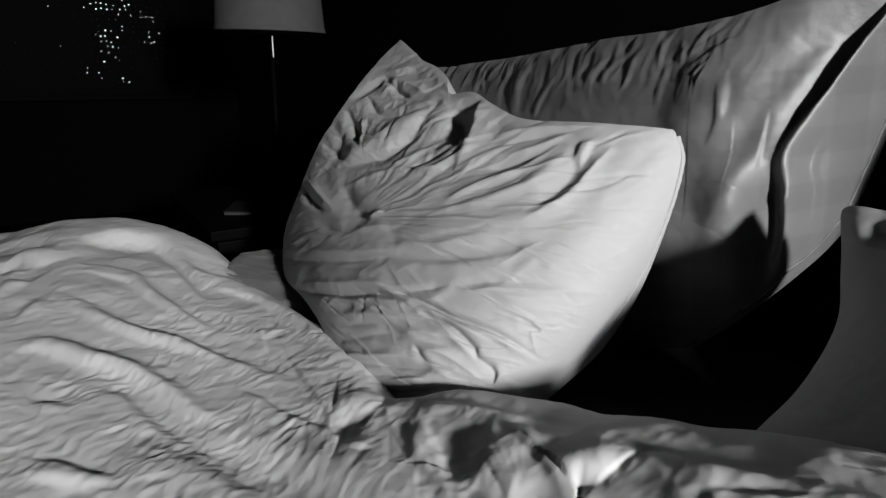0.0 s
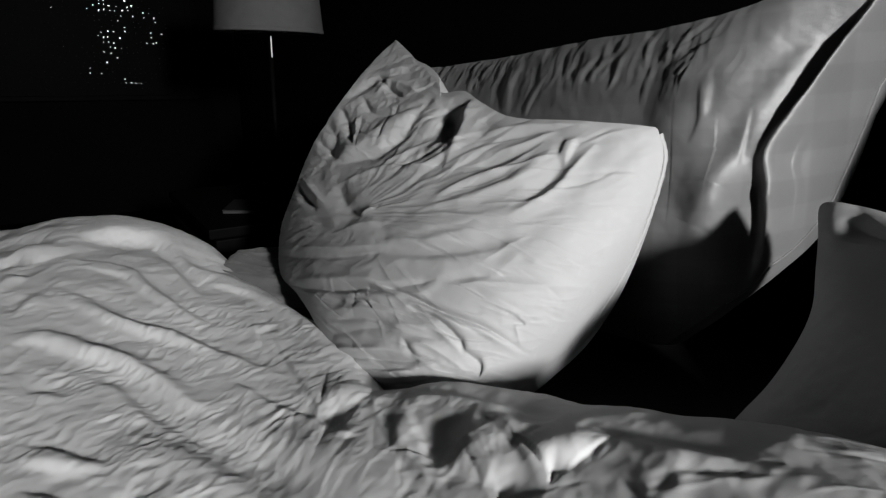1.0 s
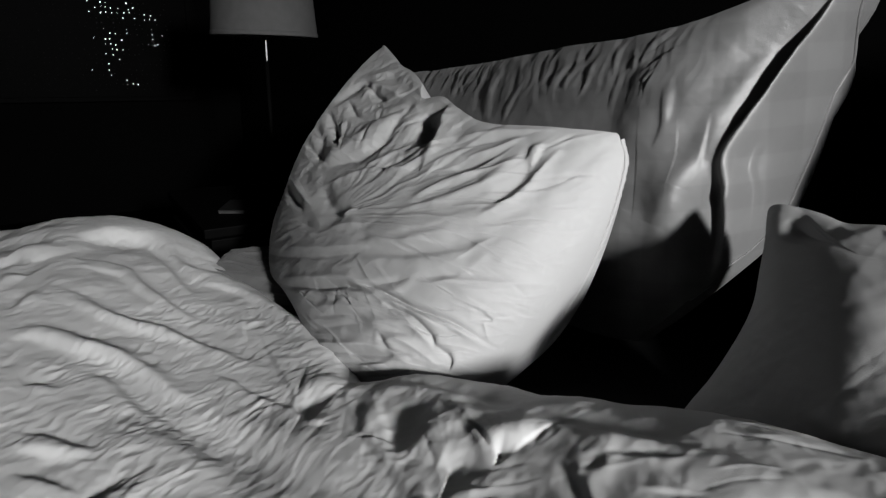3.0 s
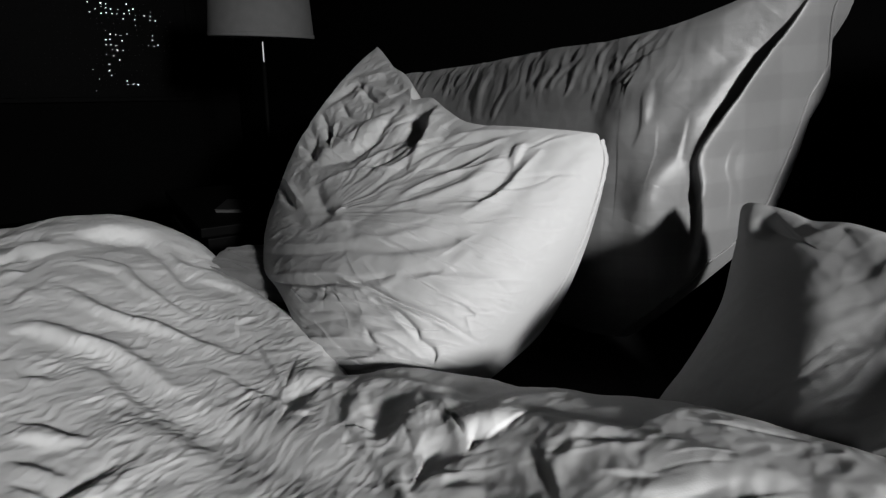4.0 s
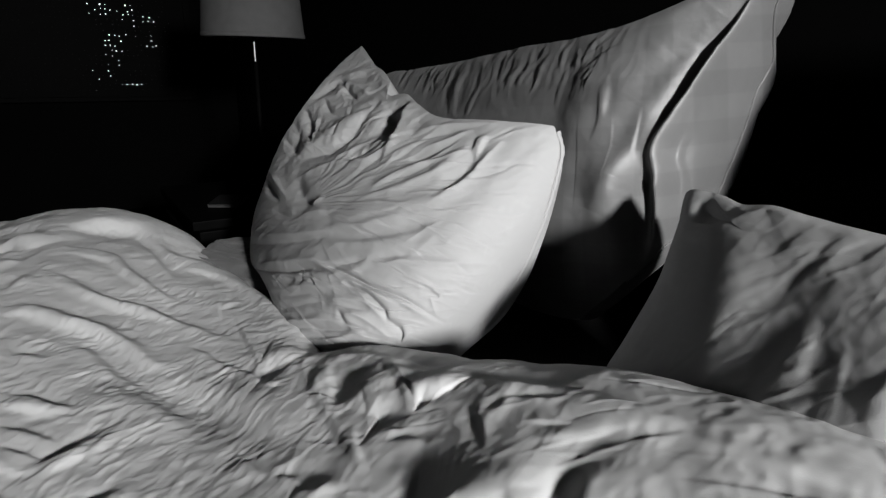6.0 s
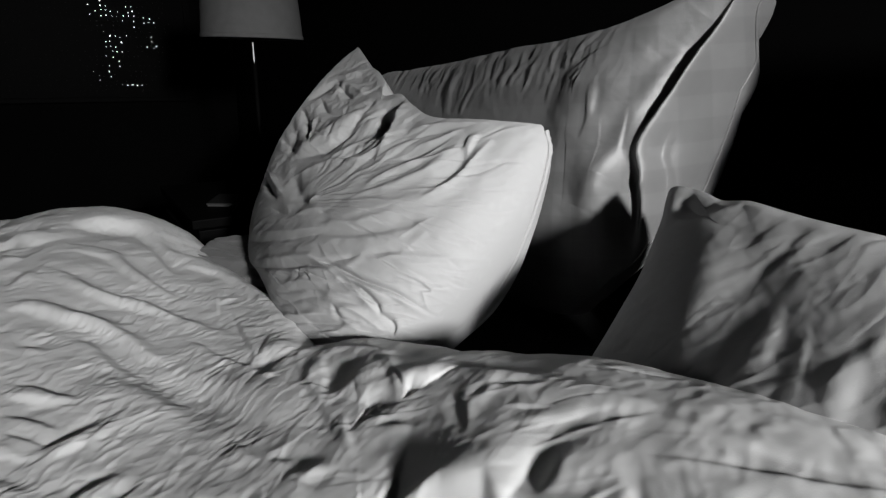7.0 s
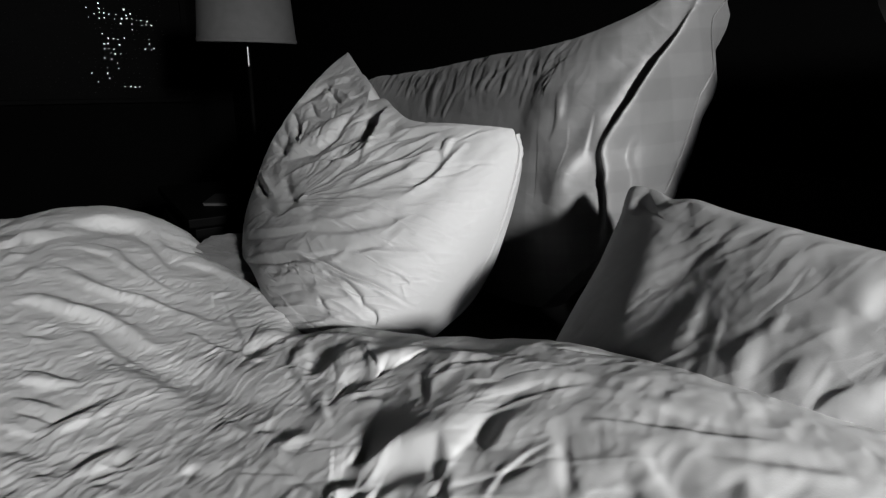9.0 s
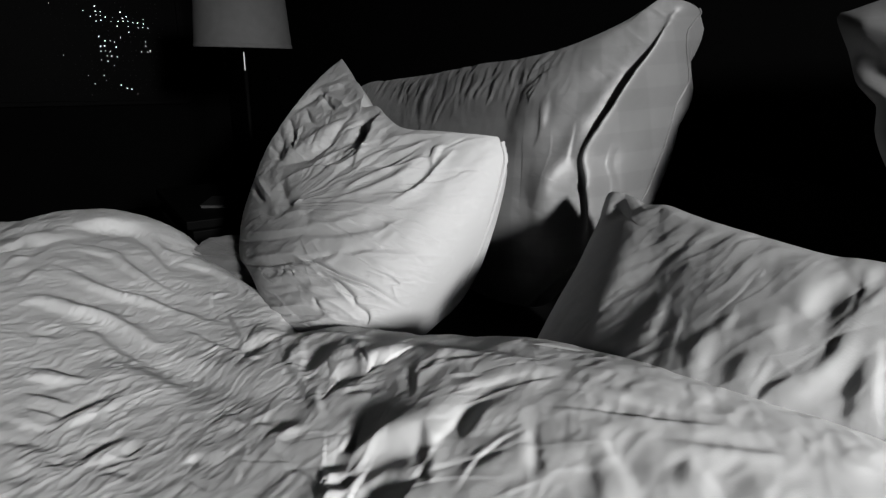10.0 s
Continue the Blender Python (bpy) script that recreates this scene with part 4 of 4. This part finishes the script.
LAMP = Vector((-0.58, 2.0, 0.569))


def table_lamp():
    t = thing("table_lamp", LAMP, "table lamp with a linen drum shade, switched off", "lamp")
    b = LAMP
    part("base", lathe(b, [(0, 0.0), (0.075, 0.0), (0.078, 0.012), (0.02, 0.022), (0.0, 0.022)]), UNLIT_WOOD, t)
    part("stem", lathe(b, [(0.007, 0.02), (0.007, 0.1), (0.011, 0.115), (0.007, 0.13), (0.007, 0.52), (0.0, 0.52)], 20), UNLIT_WOOD, t)
    part("pull_cord", lathe(b + Vector((0.03, -0.09, 0)), [(0.0, 0.44), (0.0022, 0.446), (0.0022, 0.505), (0.0, 0.506)], 10), PULL, t, "short bright pull chain")
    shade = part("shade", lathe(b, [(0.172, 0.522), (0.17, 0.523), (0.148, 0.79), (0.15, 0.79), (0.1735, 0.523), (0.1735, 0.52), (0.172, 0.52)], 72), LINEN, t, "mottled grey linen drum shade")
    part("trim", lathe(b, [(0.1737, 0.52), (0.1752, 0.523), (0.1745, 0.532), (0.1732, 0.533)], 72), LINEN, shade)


table_lamp()


def booklet(c, turn, size, mat, label):
    ax = (Vector((math.cos(turn), math.sin(turn), 0)), Vector((-math.sin(turn), math.cos(turn), 0)), Vector((0, 0, 1)))
    t = thing("booklet", c, label, "booklet")
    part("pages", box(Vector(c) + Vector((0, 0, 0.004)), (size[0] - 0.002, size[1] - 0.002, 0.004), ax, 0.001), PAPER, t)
    part("cover", box(Vector(c) + Vector((0, 0, 0.0095)), (size[0], size[1], 0.0015), ax, 0.0005), mat, t)


booklet((-0.60, 1.70, 0.569), 0.1, (0.05, 0.07), CARD, "thin dark booklet on the bedside table")
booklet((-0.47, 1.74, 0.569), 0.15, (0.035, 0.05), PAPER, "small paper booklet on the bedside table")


# ---- the screened window on the far side
def screened_window():
    w = thing("window_1", at(0.25, 4.35, 1.4), "window behind a pierced screen, day showing through leaves", "window", kind="structure")
    for h in (-0.33, 0.83):
        part("window_frame", box(at(h, 4.35, 1.475), (0.02, 0.05, 0.725)), UNLIT_WOOD, w)
    for z in (0.77, 2.18):
        part("window_frame", box(at(0.25, 4.35, z), (0.56, 0.05, 0.02)), UNLIT_WOOD, w)
    # the screen: a thin panel with rows of three-cornered holes
    t = thing("pierced_screen", at(0.25, 4.2, 0.75), "dark screen pierced with rows of small triangular holes", "screen")
    pitch, s0 = 0.03, 4.2
    v, f = [], []
    for i in range(43):
        for j in range(48):
            h, z = -0.36 + i * pitch, 0.76 + j * pitch
            k = len(v)
            cell = [(h, z), (h + pitch, z), (h + pitch, z + pitch), (h, z + pitch)]
            r = pitch * random.uniform(0.06, 0.16)
            a0 = random.choice((0.5, 1.57, 2.6, -1.57)) + random.uniform(-0.2, 0.2)
            mid = (h + pitch / 2 + random.uniform(-0.006, 0.006), z + pitch / 2 + random.uniform(-0.006, 0.006))
            hole = sorted([(mid[0] + r * math.cos(a0 + q * 2.094), mid[1] + r * math.sin(a0 + q * 2.094)) for q in range(3)], key=lambda p: math.atan2(p[1] - mid[1], p[0] - mid[0]))
            if random.random() < 0.35:
                v += [tuple(at(p[0], s0, p[1])) for p in cell]
                f.append((k, k + 1, k + 2, k + 3))
                continue
            v += [tuple(at(p[0], s0, p[1])) for p in (*cell, *hole)]
            start = [min(range(3), key=lambda q: math.dist(hole[q], c)) for c in cell]
            for e in range(4):
                n = (e + 1) % 4
                f.append((k + e, k + n, k + 4 + start[n]))
                if start[e] != start[n]:
                    f.append((k + e, k + 4 + start[n], k + 4 + start[e]))
    me = mesh_of("panel", v, f, False)
    tagged(part("panel", me, UNLIT_WOOD, t), kind="stuff")
    for h in (-0.37, 0.9):
        part("upright", box(at(h, 4.2, 1.43), (0.015, 0.015, 0.7)), UNLIT_WOOD, t)
    for z in (0.745, 2.17):
        part("rail", box(at(0.265, 4.2, z), (0.65, 0.015, 0.015)), UNLIT_WOOD, t)


screened_window()


# gaps between the leaves: place along the wall, height, half width, half height
GAPS = [(0.5, 1.36, 0.18, 0.106), (0.83, 1.28, 0.106, 0.074), (0.67, 1.26, 0.064, 0.159), (0.43, 0.87, 0.095, 0.074), (0.64, 0.81, 0.106, 0.042), (0.64, 0.67, 0.095, 0.064), (0.83, 1.1, 0.053, 0.138), (0.45, 0.71, 0.042, 0.042), (0.54, 1.06, 0.095, 0.179)]


def foliage():
    """Leaves outside the far window, with gaps that let the sky through."""
    bm = bmesh.new()
    rnd = random.Random(4)
    for k in range(17000):
        h, z = rnd.uniform(-1.2, 1.6), rnd.uniform(0.3, 2.8)
        if any(((h - a) / c) ** 2 + ((z - b) / d) ** 2 < 0.85 and rnd.random() < 0.985 for a, b, c, d in GAPS):
            continue
        c = at(h, 5.2 + rnd.uniform(-0.15, 0.15), z)
        a, r = rnd.uniform(0, 6.28), rnd.uniform(0.03, 0.06)
        u = HEAD * math.cos(a) + Vector((0, 0, 1)) * math.sin(a)
        w = (HEAD * -math.sin(a) + Vector((0, 0, 1)) * math.cos(a)) * 0.5 + SIDE * rnd.uniform(-0.3, 0.3)
        bm.faces.new([bm.verts.new(c + u * r), bm.verts.new(c + w * r + u * r * 0.2), bm.verts.new(c - u * r), bm.verts.new(c - w * r + u * r * 0.2)])
    ob = part("foliage", bm, LEAF)
    tagged(ob, "dark mass of leaves outside the screened window", "foliage", kind="stuff")


foliage()
ob = part("backdrop", box(at(0.2, 6.2, 1.6), (2.2, 0.02, 1.8), bevel=0), DAY)
tagged(ob, "bright sky far outside the window", "sky", kind="structure")

# ---- the near window, out of view, that lights the bed
w2 = thing("window_2", at(0.1, -2.65, 1.705), "small window that lets in the daylight", "window", kind="structure")
for h in (-0.205, 0.405):
    part("window_frame", box(at(h, -2.65, 1.705), (0.015, 0.05, 0.375)), UNLIT_WOOD, w2)
for z in (1.345, 2.065):
    part("window_frame", box(at(0.1, -2.65, z), (0.29, 0.05, 0.015)), UNLIT_WOOD, w2)
ob = part("outside", box(at(0.1, -3.4, 1.8), (1.2, 0.02, 1.2), bevel=0), GLOW)
tagged(ob, "pale sky outside the near window", "sky", kind="structure")
